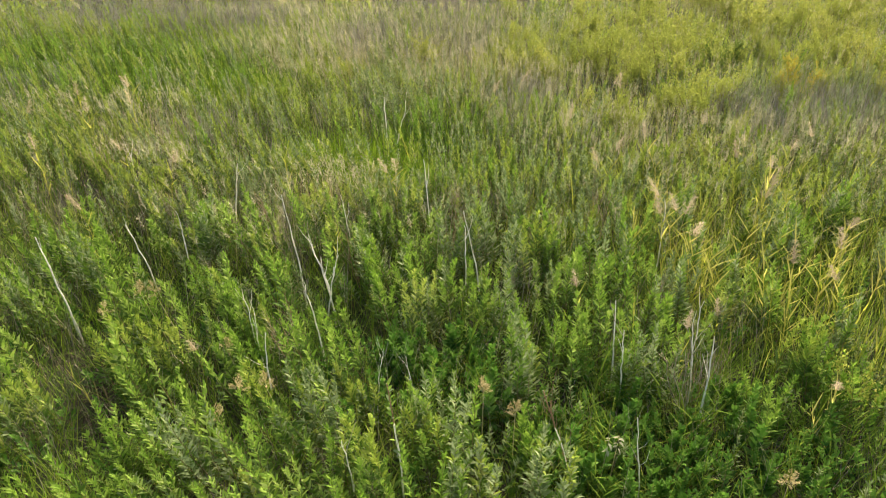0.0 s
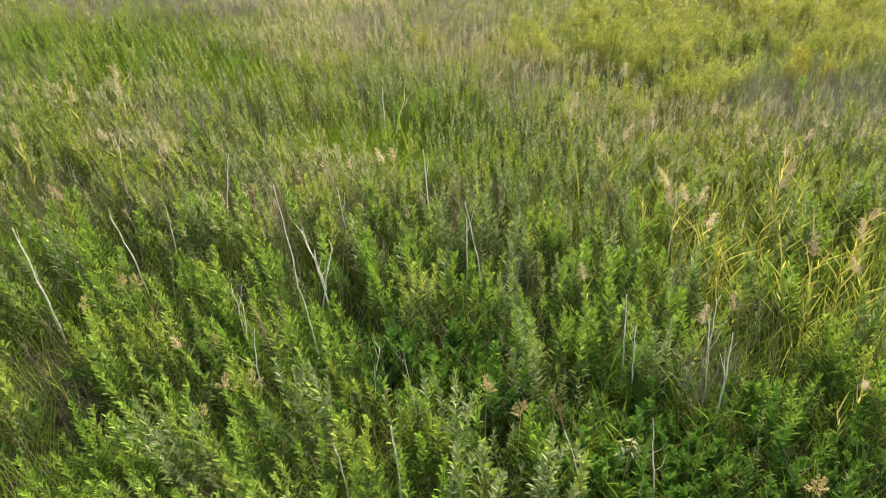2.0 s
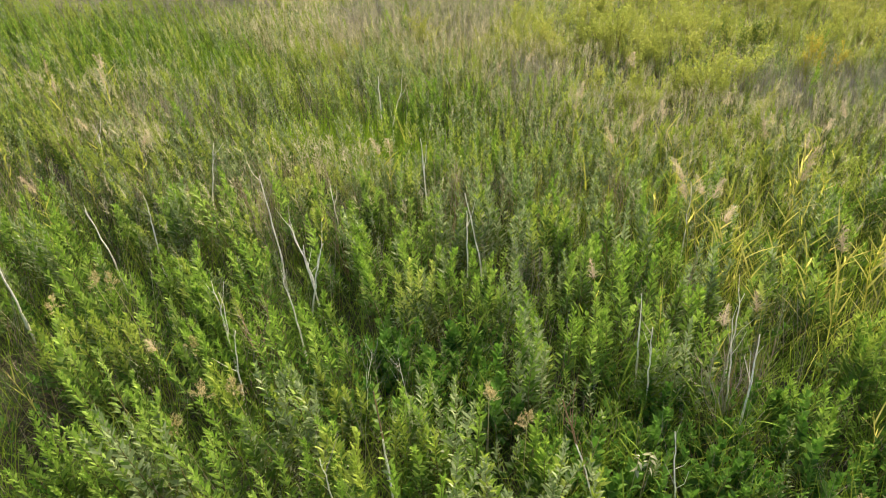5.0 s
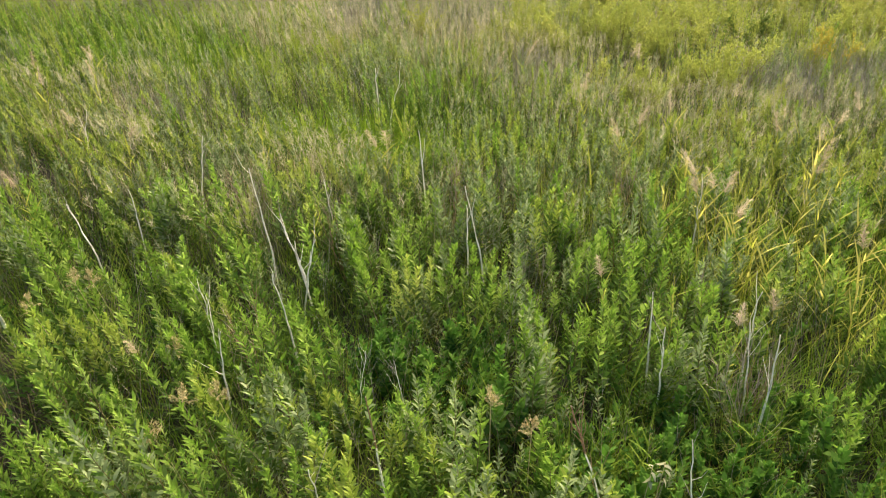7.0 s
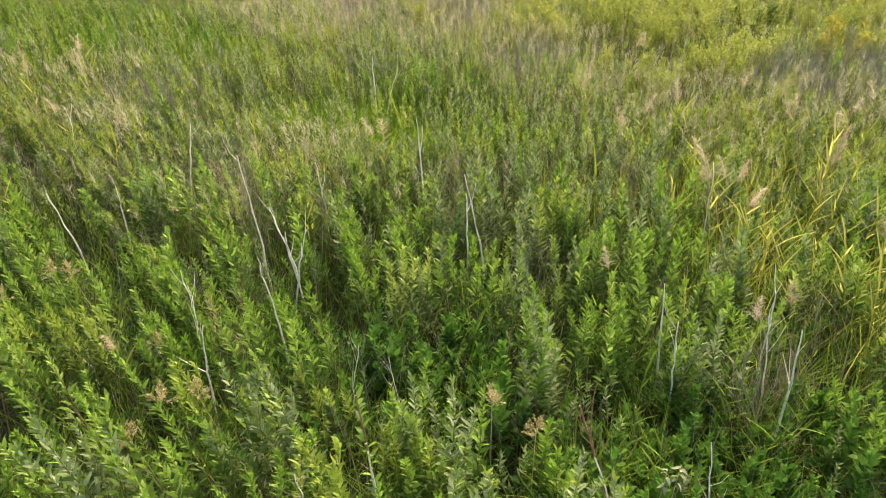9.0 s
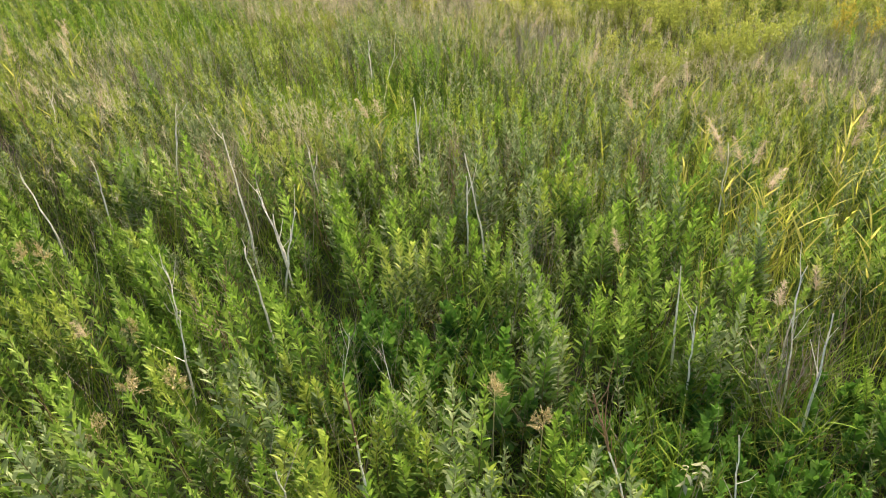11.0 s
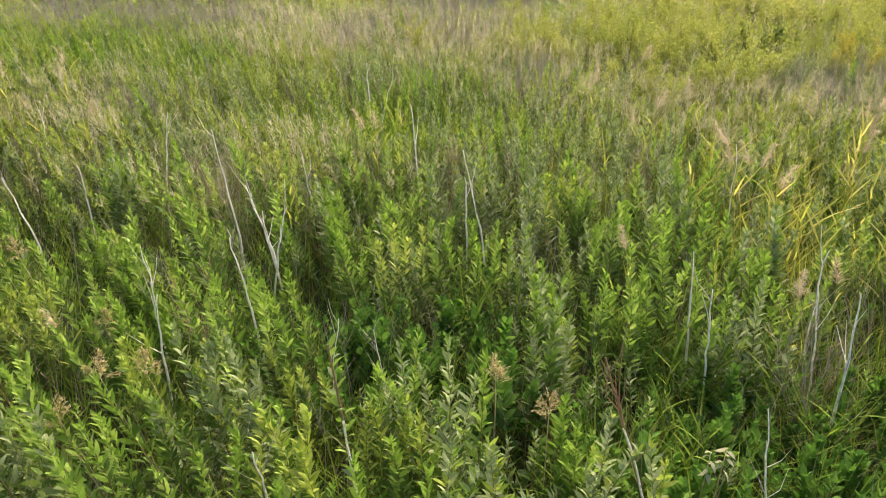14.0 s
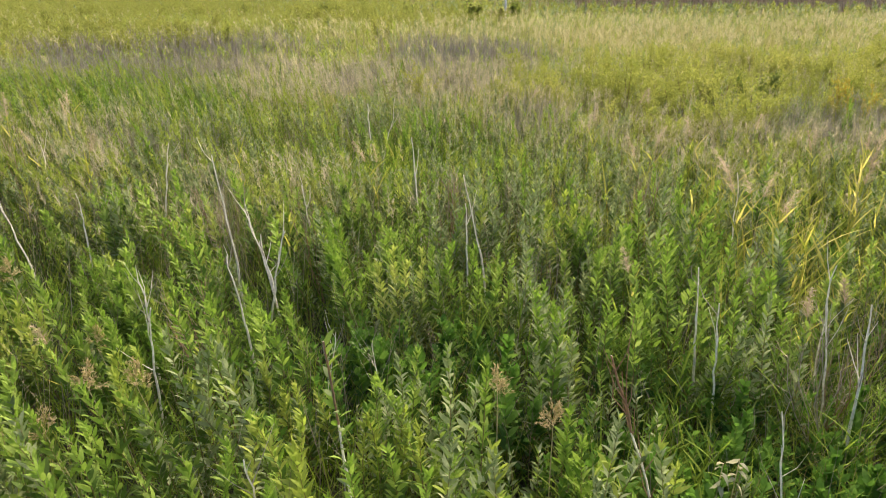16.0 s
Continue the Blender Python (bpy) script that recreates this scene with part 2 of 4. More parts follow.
GREEN_AT = [(-10.6, 22.4, 4.2, 1.7), (-12.5, 20.5, 2.0, 1.4), (-9.6, 18.6, 1.6, .8), (-5.6, 20.6, 1.5, 1.2), (.6, 13.2, 1.2, .9), (-.4, 16.4, 1.4, .9), (-8.0, 9.5, 3.4, 2.4), (-5.0, 10.0, 1.6, 1.2), (-12.0, 15.0, 3.2, 3.0), (-8.6, 19.6, 2.2, .8), (-9.4, 15.6, 1.5, .8)]
TAN_AT = [(-2.1, 13.1, 1.3, .6), (-6.9, 16.9, 1.3, .8), (-9.4, 17.2, 1.2, .6), (.4, 21.5, 2.6, 2.2), (-3.2, 22.6, 2.6, 2.6), (-5.2, 25.6, 2.2, 2.0)]
GREY_AT = [(-9.5, 27.6, 4.0, 2.2), (1.9, 18.2, 1.2, 1.3), (9.3, 17.6, 2.6, 2.2), (-5.4, 16.2, 1.0, .9), (-2.8, 11.6, 1.6, 1.5),
           (-.8, 24.5, 2.4, 2.2), (-11.5, 36, 5.5, 5), (.8, 33, 3.2, 6), (4.4, 8.3, .3, .5), (-7.0, 12.4, 1.3, 1.0), (-5.2, 12.6, .9, .9), (-10.8, 19.5, 1.6, 1.4), (.9, 12.2, .8, .8), (6.6, 8.6, .6, .8), (3.3, 7.6, .4, .7)]
YELLOW_AT = [(8, 22, 7.5, 3.2), (4.8, 17.5, 1.9, 2.6), (12, 26, 8, 4), (-19, 43, 12, 9), (-7, 56, 8, 6), (-36, 50, 14, 14), (-34, 72, 22, 16), (-11, 74, 11, 9)]
REED_AT = [(5.2, 10.4, 2.4, 2.2), (7.2, 11.2, 2, 1.8), (3.4, 11.6, .9, 1.2)]
LUSH_AT = [(2.6, 6.1, 1.8, 1.4), (3.7, 5.4, 1.3, 1.2), (-.2, 7.8, .9, .8)]
GAP_AT = [(-4.65, 7.75, .27, .46), (-4.3, 7.2, .27, .46), (-3.95, 6.75, .22, .4), (-5.3, 8.5, .28, .24)]
OPEN_AT = [(2.8, 7.9, 2.6, 1.9), (4.6, 6.6, 1.4, 1.2)]
PALE_AT = [(14, 42, 22, 11), (-2, 44, 6, 7), (40, 50, 16, 12)]
FAR_BROWN_AT = [(38, 92, 24, 10)]

# ---- ground ----
gs, gx = Soup(), np.concatenate([[-3000, -600, -150, -60], np.arange(-30, 31, 1.0), [60, 150, 600, 3000]])
gy = np.concatenate([[-3000, -600, -100, -20], np.arange(-4, 45, 1.0), [60, 100, 200, 600, 3000]])
X, Y = np.meshgrid(gx, gy, indexing="ij")
Z = np.where((abs(X) < 35) & (Y > -5) & (Y < 50), (lattice(X, Y, 2.1, 11) - .5) * .10, 0) - .03
ii = np.arange(X.size).reshape(X.shape)
q = np.stack([ii[:-1, :-1], ii[1:, :-1], ii[1:, 1:], ii[:-1, 1:]], -1).reshape(-1, 4)
gs.add(np.stack([X, Y, Z], -1), np.concatenate([q[:, [0, 1, 2]], q[:, [0, 2, 3]]]))
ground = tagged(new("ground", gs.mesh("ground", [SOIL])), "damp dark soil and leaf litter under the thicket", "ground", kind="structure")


# ---- willow shoots ----
def drift(x):
    """How far plants lean towards -x, per metre of height: they lie over on the western side."""
    return -.26 * np.clip((.6 - x) / 2.6, 0, 1)


def shoot_set(x, y, h, lean, per, size, s_leaf, s_stem, fine=False, low=.22, grey=0.0, ratio=.25, lean_x=0.0):
    """Upright leafy shoots: leaf sprays thickest and youngest towards the top."""
    n = len(x)
    az = rng.random(n) * 2 * math.pi
    tipoff = np.stack([np.cos(az) * lean, np.sin(az) * lean, h], -1)
    tipoff[:, 0] += lean_x * h
    base = np.stack([x, y, np.zeros(n) - .03], -1)
    bow = rng.normal(size=(n, 3)) * (.05, .05, 0) * h[:, None]
    at = lambda u: base[:, None] + tipoff[:, None] * u[..., None] + bow[:, None] * (u * (1 - u) * 4)[..., None]
    if s_stem is not None:
        k = 5 if fine else 3
        u = np.broadcast_to(np.linspace(0, .97, k), (n, k))
        r0 = (.0045 + .003 * rng.random(n)) * (1.0 if fine else 1.15)
        tubes(s_stem, at(u), r0[:, None] * (1 - .75 * u), 0, 4 if fine else 3)
    u = low + (1 - low) * (np.arange(per) + rng.random((n, per))) / per
    u = 1 - (1 - u) ** 1.15 * (1 - low) ** -.15
    p = at(u)
    g = az[:, None] + np.arange(per) * 2.4 + rng.normal(size=(n, per)) * .5
    # side sprays low down carry the leaves away from the stem
    spray = np.clip(.62 - u, 0, 1) * (.05 + .30 * rng.random((n, per)))
    rad = np.stack([np.cos(g), np.sin(g), np.zeros_like(g)], -1)
    p = p + rad * spray[..., None] + np.stack([0 * u, 0 * u, spray * .5], -1)
    rise = .8 + 1.0 * u ** 2 + rng.normal(size=u.shape) * .25
    d = rad + np.stack([np.zeros_like(u)] * 2 + [rise], -1)
    L = size * (.7 + .5 * rng.random(u.shape)) * (1.12 - .45 * u ** 4)
    # Pale young leaves go high, dark ones low; this also paints in some inner shade.
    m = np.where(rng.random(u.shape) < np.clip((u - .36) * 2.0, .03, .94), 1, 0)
    is_grey = (rng.random(n) < grey * (1 if n == 1 else 2 * lattice(x, y, 1.1, 55) * np.where(x < -2, .75, 1.4)))[:, None]
    m = np.where(is_grey & (rng.random(u.shape) < .8), 2, m)
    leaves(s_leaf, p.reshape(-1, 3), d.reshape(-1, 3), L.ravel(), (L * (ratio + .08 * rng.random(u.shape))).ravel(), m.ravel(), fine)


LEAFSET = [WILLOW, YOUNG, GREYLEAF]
MIDSET = [MIDLEAF, MIDYOUNG, GREYLEAF]


def willow_here(x, y):
    w = 1 - .78 * zone(x, y, SEDGE_AT) - .5 * zone(x, y, TAN_AT) - .42 * zone(x, y, GREY_AT) - .88 * zone(x, y, YELLOW_AT)
    w = w * (1 - zone(x, y, GAP_AT, .2)) * (1 - .58 * zone(x, y, REED_AT)) * (1 - .65 * zone(x, y, PALE_AT)) * (1 - zone(x, y, FAR_BROWN_AT))
    w = w * (1 - .85 * zone(x, y, LUSH_AT)) * (1 - .38 * zone(x, y, OPEN_AT))
    w = w * (1 - .7 * np.clip((-2.2 - x) / 2.5, 0, 1) * (y < 13) * (lattice(x, y, .9, 77) > .52))
    return np.clip(w, 0, 1) * (.34 + .95 * lattice(x, y, .8, 21)) * (.62 + .76 * lattice(x, y, 2.3, 22))


def thicket(name, label, per_m2, y0, y1, per, size, h0, h1, stems=True, mats=LEAFSET, grey=.38, edge=1.5, ratio=.25, where=willow_here):
    x, y = strew(per_m2, y0, y1, edge)
    keep = rng.random(len(x)) < where(x, y)
    x, y = x[keep], y[keep]
    h = h0 + (h1 - h0) * (.4 * rng.random(len(x)) + .6 * lattice(x, y, 1.2, 5) ** .8)
    s = Soup()
    st = Soup() if stems else None
    shoot_set(x, y, h, .05 + .22 * rng.random(len(x)), per, size, s, st, grey=grey, lean_x=drift(x), ratio=ratio)
    ob = tagged(new(name, s.mesh(name, mats)), label, "shrub thicket", kind="stuff")
    if stems:
        so = new("stems", st.mesh("stems", [STEM]))
        so.parent = ob
        tagged(so, "thin olive-brown willow stems", kind="stuff")
    return ob


olive = lambda x, y: willow_here(x, y) * (1 - .85 * zone(x, y, GREEN_AT))
thicket("willow_thicket", "dense green willow shoots filling the wet meadow", 23, 11.6, 14.6, 72, .092, .75, 1.35, grey=.4, ratio=.27, mats=[WILLOW, MIDYOUNG, GREYLEAF])
thicket("willow_thicket", "olive green willow shoots in the middle distance", 16.5, 14.6, 27, 62, .084, .8, 1.4, mats=MIDSET, grey=.5, ratio=.3, where=olive)
thicket("willow_thicket", "deep green willow shoots in drifts across the middle distance", 12, 12.5, 26, 60, .086, .8, 1.35, grey=.12, ratio=.29, where=lambda x, y: .8 * zone(x, y, GREEN_AT))
# Far scrub: no haze in the air, its paleness is in the leaf colours.
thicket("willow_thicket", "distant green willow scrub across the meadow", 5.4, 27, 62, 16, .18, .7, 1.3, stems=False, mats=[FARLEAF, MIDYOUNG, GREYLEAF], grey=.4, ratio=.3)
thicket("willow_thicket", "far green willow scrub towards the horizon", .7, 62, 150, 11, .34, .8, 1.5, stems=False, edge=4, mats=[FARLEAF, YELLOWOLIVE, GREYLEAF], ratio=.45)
thicket("willow_undergrowth", "shorter willow shoots between the shrubs", 11, 3.6, 11.7, 34, .09, .45, .95, edge=1.2)


def around(n, x0, x1, y0, y1):
    """Plan points beside and behind the fan of land ahead."""
    x, y = rng.uniform(x0, x1, n), rng.uniform(y0, y1, n)
    out = (y < 3.6) | (abs(x) > .66 * y + 1.4)
    return x[out], y[out]


x, y = around(9500, -17, 17, -11, 15)
s = Soup()
shoot_set(x, y, .75 + .5 * rng.random(len(x)), .05 + .2 * rng.random(len(x)), 12, .2, s, None, grey=.35, lean_x=drift(x))
side = tagged(new("willow_thicket", s.mesh("willow_thicket", LEAFSET)), "green willow thicket spreading over the wet meadow", "shrub thicket", kind="stuff")
x, y = around(40000, -19, 19, -13, 16)
s = Soup()
blades(s, np.stack([x, y, np.full(len(x), -.02)], -1), np.stack([rng.normal(size=len(x)) * .4, rng.normal(size=len(x)) * .4, np.ones(len(x))], -1), .35 + .6 * rng.random(len(x)), .03, .5 * rng.random(len(x)), 0, 2)
tagged(new("meadow_grass", s.mesh("meadow_grass", [GRASS])), "green meadow grass spreading between the willows", "grass", kind="stuff")


# ---- willow shrubs near by, each a thing ----
def willow_shrub(seed, shoots, tall, grey, mats=LEAFSET, ratio=.25, per=62, size=.10, fine=True, spread=.27, lean=.2, name="willow_shrub",
                 label="leafy green willow shrub with pale young shoot tips", group="willow shrubs in the thicket"):
    root = tagged(new(name), label, "shrub", group)
    r = np.random.default_rng(seed)
    for i in range(shoots):
        g, d = r.random() * 6.28, .05 + spread * r.random()
        sl, ss = Soup(), Soup()
        h = np.array([tall * (.72 + .4 * r.random())])
        shoot_set(np.array([math.cos(g) * d]), np.array([math.sin(g) * d]), h, np.array([.08 + lean * r.random()]), per, size, sl, ss, fine, .24, grey, ratio)
        st = new("stem", ss.mesh("stem", [STEM]))
        st.parent = root
        fo = new("foliage", sl.mesh("foliage", mats))
        fo.parent = st
    return root


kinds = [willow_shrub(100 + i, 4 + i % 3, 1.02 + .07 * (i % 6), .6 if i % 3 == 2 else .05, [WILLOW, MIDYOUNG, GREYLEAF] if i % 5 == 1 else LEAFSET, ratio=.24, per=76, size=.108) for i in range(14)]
spots = []
for gy_ in np.arange(4.7, 11.9, .54):
    half = .64 * gy_ + .9
    for gx_ in np.arange(-half, half, .56):
        px, py = gx_ + rng.uniform(-.24, .24), gy_ + rng.uniform(-.24, .24)
        if rng.random() < willow_here(np.array([px]), np.array([py]))[0] * 1.15 + .12 * (zone(np.array([px]), np.array([py]), GAP_AT + LUSH_AT, .2)[0] < .2):
            spots.append((px, py))
used = set()
for px, py in spots:
    i = int(rng.integers(len(kinds)))
    if px > .4 and rng.random() < .3:
        i = 2 + 3 * int(rng.integers(4))
    elif px < -1.2 and i % 3 == 2 and rng.random() < .45:
        i -= 1
    m = pose(px, py, -.06, 0, math.degrees(math.atan(float(drift(np.array(px))))), 0) @ pose(0, 0, 0, 0, 0, rng.uniform(0, 360))
    sc = Matrix.Diagonal((*[.85 + .35 * rng.random()] * 3, 1))
    if i not in used:
        used.add(i)
        kinds[i].matrix_world = m @ sc
    else:
        copy_thing(kinds[i], m).scale = [sc[0][0]] * 3


def plant_out(kinds_, spots_, sc0, sc1):
    """Sets the kinds and their copies out over the plan, leaning with the rest."""
    for j, (px, py) in enumerate(spots_):
        i, sc = j % len(kinds_), rng.uniform(sc0, sc1)
        m = pose(px, py, -.05, 0, math.degrees(math.atan(float(drift(np.array(px))))), 0) @ pose(0, 0, 0, 0, 0, rng.uniform(0, 360))
        if j < len(kinds_):
            kinds_[i].matrix_world = m @ Matrix.Diagonal((sc, sc, sc, 1))
        else:
            copy_thing(kinds_[i], m).scale = (sc, sc, sc)


broadleaf = [willow_shrub(160 + i, 5, .85, 0, [BROAD, BROADLIGHT, BROAD], .5, 38, .125, True, .3, .25, "broadleaf_shrub", "dark green broad-leaved shrub low among the willows",
                          "broad-leaved shrubs") for i in range(3)]
plant_out(broadleaf, [(1.5, 5.9), (1.9, 6.5), (2.4, 5.8), (2.9, 6.2), (2.2, 7.0), (3.1, 6.9), (1.4, 6.9), (2.7, 5.3), (3.4, 5.9), (1.7, 5.2), (3.7, 6.5), (3.9, 5.6), (4.0, 5.0), (2.1, 5.45), (3.3, 5.2), (3.6, 7.2), (-.2, 7.9), (.3, 8.2), (-.6, 8.3), (.5, 7.4)], .8, 1.15)
tints = [([MIDLEAF, MIDYOUNG, GREYLEAF], 0.0, "olive green willow bush standing over the meadow"), ([GREYLEAF, GREYLEAF, GREYLEAF], 0.0, "grey-green willow bush with dull leaves"),
         ([WILLOW, YOUNG, GREYLEAF], 0.0, "fresh green willow bush standing over the meadow"), ([MIDLEAF, FARLEAF, GREYLEAF], .5, "yellowish olive willow bush in the meadow")]
bushes = [willow_shrub(180 + i, 4, 1.22, tints[i % 4][1], tints[i % 4][0], .27, 92, .088, False, .32, .34, "willow_bush", tints[i % 4][2], "willow bushes in the middle distance") for i in range(8)]
spots = []
while len(spots) < 150:
    py = math.sqrt(rng.uniform(11.8 ** 2, 27 ** 2))
    px = rng.uniform(-1, 1) * (.62 * py + .8)
    q = (np.array([px]), np.array([py]))
    w = willow_here(*q)[0] * (1 - zone(*q, YELLOW_AT)[0]) * (1 - zone(*q, SEDGE_AT)[0])
    if rng.random() < w * 1.2 and all((px - a_) ** 2 + (py - b_) ** 2 > .5 for a_, b_ in spots):
        spots.append((px, py))
plant_out(bushes, spots, .8, 1.2)


# ---- grasses ----
def grass(name, label, per_m2, y0, y1, where, mat, h0, h1, w, bend=.5, edge=1.5, segs=3, spread=.35):
    x, y = strew(per_m2, y0, y1, edge)
    keep = rng.random(len(x)) < where(x, y)
    x, y = x[keep], y[keep]
    n = len(x)
    s = Soup()
    d = np.stack([rng.normal(size=n) * spread, rng.normal(size=n) * spread, np.ones(n)], -1)
    blades(s, np.stack([x, y, np.full(n, -.02)], -1), d, h0 + (h1 - h0) * rng.random(n), w, bend * (.3 + rng.random(n)), 0, segs)
    return tagged(new(name, s.mesh(name, [mat])), label, "grass", kind="stuff")


FRESH_AT = [(1.25, 5.6, .6, .5), (.9, 5.1, .7, .5), (-.9, 7.4, .6, .4)]
clear = lambda x, y: 1 - zone(x, y, GAP_AT, .2)
grass("meadow_grass", "green and yellowing grass blades among the shrubs", 150, 3.6, 13, lambda x, y: clear(x, y) * (.35 + .65 * lattice(x, y, .8, 31)), GRASS, .5, 1.15, .011)
grass("meadow_grass", "green and yellowing grass blades in the middle distance", 90, 12.5, 30, lambda x, y: .3 + .7 * lattice(x, y, 1.1, 32), GRASS, .6, 1.3, .015, .4, segs=2, spread=.2)
# Low grass takes the darkened green so the gaps under the shrubs look shaded.
grass("low_grass", "short green grass between the shrubs, coloured darker in place of shade", 190, 3.4, 12.5, lambda x, y: (.5 + .5 * clear(x, y)) * (1 - .8 * zone(x, y, FRESH_AT)), SHADEGRASS, .2, .6, .011, .7, segs=2, spread=.5)
grass("low_grass", "short bright green grass in an opening between the shrubs", 330, 4.2, 9.5, lambda x, y: zone(x, y, FRESH_AT), SEDGE, .2, .6, .011, .6, segs=2, spread=.4)
grass("sedge_patch", "bright green sedge in an open patch", 420, 11.5, 23, lambda x, y: zone(x, y, SEDGE_AT) * (.4 + .8 * lattice(x, y, .5, 61)), SEDGE, .45, 1.05, .012, .35, spread=.22)
grass("sedge_patch", "green sedge blades between the willow drifts", 150, 14, 26, lambda x, y: .8 * zone(x, y, GREEN_AT), SHADEGRASS, .7, 1.25, .014, .3, segs=2, spread=.2)
grass("dry_grass", "pale straw grass in drying patches", 150, 11, 26, lambda x, y: (.75 * zone(x, y, TAN_AT) + .10 * np.where(x < -5, .4, 1)) * (1 - zone(x, y, SEDGE_AT)) * (1 - .8 * zone(x, y, GREEN_AT)), STRAW, .7, 1.25, .009, .35, spread=.15)
grass("pale_reedgrass", "pale ripe reedgrass in a wide belt", 52, 26, 66, lambda x, y: .75 * zone(x, y, PALE_AT) * (.35 + .8 * lattice(x, y, 3.5, 42)) + .06, PALEGRASS, .7, 1.4, .03, .35, 2, 2, .15)
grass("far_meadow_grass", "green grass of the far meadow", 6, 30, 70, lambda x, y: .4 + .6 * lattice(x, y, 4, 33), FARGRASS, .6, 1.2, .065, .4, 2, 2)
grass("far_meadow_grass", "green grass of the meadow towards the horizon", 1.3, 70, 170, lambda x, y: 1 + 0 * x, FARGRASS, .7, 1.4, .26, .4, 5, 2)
grass("brown_reedbed", "grey-brown reed bed far across the meadow", 10, 70, 110, lambda x, y: zone(x, y, FAR_BROWN_AT), PALETWIG, 1.2, 2.0, .10, .2, 5, 2, .1)


grass("reedgrass", "yellow-green reedgrass blades among the reeds", 95, 8, 15, lambda x, y: .8 * zone(x, y, REED_AT + [(2.4, 12.6, 1.4, 1.6), (4.4, 13.4, 2.4, 1.6)]), REEDGRASS, .75, 1.3, .014, .35, segs=3, spread=.22)


# ---- litter of dead leaves and stalks on the ground in the gaps ----
x, y = strew(700, 5.6, 9.4)
keep = rng.random(len(x)) < zone(x, y, GAP_AT, .5) + .015
x, y = x[keep], y[keep]
n, g, s = len(x), rng.random(len(x)) * 6.28, Soup()
blades(s, np.stack([x, y, .01 + .10 * rng.random(n)], -1), np.stack([np.cos(g), np.sin(g), rng.normal(size=n) * .25], -1), .06 + .30 * rng.random(n) ** 2, .007 + .012 * rng.random(n), .1, 0, 2)
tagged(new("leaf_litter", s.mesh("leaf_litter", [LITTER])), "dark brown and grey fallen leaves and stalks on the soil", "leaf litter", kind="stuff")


# ---- bare grey twigs ----
def twigs(name, label, per_m2, y0, y1, where, thick, h0, h1, mat=TWIG):
    x, y = strew(per_m2, y0, y1)
    keep = rng.random(len(x)) < where(x, y)
    x, y = x[keep], y[keep]
    n = len(x)
    h = h0 + (h1 - h0) * rng.random(n)
    s = Soup()
    d = unit(np.stack([rng.normal(size=n) * .16, rng.normal(size=n) * .16, np.ones(n)], -1))
    b = np.stack([x, y, np.zeros(n)], -1)
    blades(s, b, d, h, thick, .08, 0, 2)
    for i in range(5):
        u = .35 + .55 * rng.random(n)
        g = rng.random(n) * 6.28
        dd = d + np.stack([np.cos(g), np.sin(g), 0 * g], -1) * .55
        blades(s, b + d * (h * u)[:, None], dd, h * .38 * (1.1 - u * .5), thick * .6, .05, 0, 1)
    return tagged(new(name, s.mesh(name, [mat])), label, "dead brush", kind="stuff")


twigs("dead_brush", "bare grey-brown dead twigs standing among the willows", 75, 5, 14, lambda x, y: .45 * (1 - zone(x, y, SEDGE_AT)) * (.25 + .8 * zone(x, y, GREY_AT)), .0075, .85, 1.4, PALETWIG)
twigs("dead_brush", "bare grey-mauve dead brush in drifts", 75, 14, 30, lambda x, y: (1 - zone(x, y, SEDGE_AT)) * (1 - .8 * zone(x, y, GREEN_AT)) * (.09 + .72 * zone(x, y, GREY_AT)), .013, 1.0, 1.4)
twigs("dead_brush", "far drifts of bare grey brush", 16, 30, 50, lambda x, y: zone(x, y, GREY_AT), .04, 1.0, 1.5)

# ---- broad-leaved herbs ----
lush = lambda x, y: .06 + .94 * zone(x, y, LUSH_AT)
thicket("herb_undergrowth", "dark green broad-leaved herbs beneath the willows", 26, 3.8, 11, 22, .105, .35, .85, mats=[BROAD, BROADLIGHT, BROAD], grey=0, ratio=.46, where=lush)


# ---- feathery pale grass heads ----
def feathers(name, label, per_m2, y0, y1, where, size, h0, h1, mat=None):
    x, y = strew(per_m2, y0, y1)
    keep = rng.random(len(x)) < where(x, y)
    x, y = x[keep], y[keep]
    n = len(x)
    s = Soup()
    h = h0 + (h1 - h0) * rng.random(n)
    b = np.stack([x, y, np.zeros(n)], -1)
    d = unit(np.stack([drift(x) + rng.normal(size=n) * .1, rng.normal(size=n) * .1, np.ones(n)], -1))
    blades(s, b, d, h, .007 * size, .03, 0, 1)
    for i in range(16):
        g = rng.random(n) * 6.28
        blades(s, b + d * (h * (.8 + .2 * rng.random(n)))[:, None], d + np.stack([np.cos(g), np.sin(g), 0 * g], -1) * .5, size * (.05 + .09 * rng.random(n)), .011 * size, .5, 0, 1)
    return tagged(new(name, s.mesh(name, [mat or FEATHER])), label, "grass", kind="stuff")


thicket("yellowing_scrub", "low yellow-green scrub with warm sun glow in its leaf colour", 4.2, 15, 34, 32, .088, .6, 1.15, stems=False, mats=[FARLEAF, YELLOW, MIDYOUNG], grey=.3, where=lambda x, y: .8 * zone(x, y, YELLOW_AT))
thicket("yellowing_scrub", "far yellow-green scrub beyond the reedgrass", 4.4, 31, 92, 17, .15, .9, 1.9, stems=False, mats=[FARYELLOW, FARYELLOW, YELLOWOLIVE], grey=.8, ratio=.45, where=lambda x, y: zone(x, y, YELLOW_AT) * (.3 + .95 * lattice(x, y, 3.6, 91)))


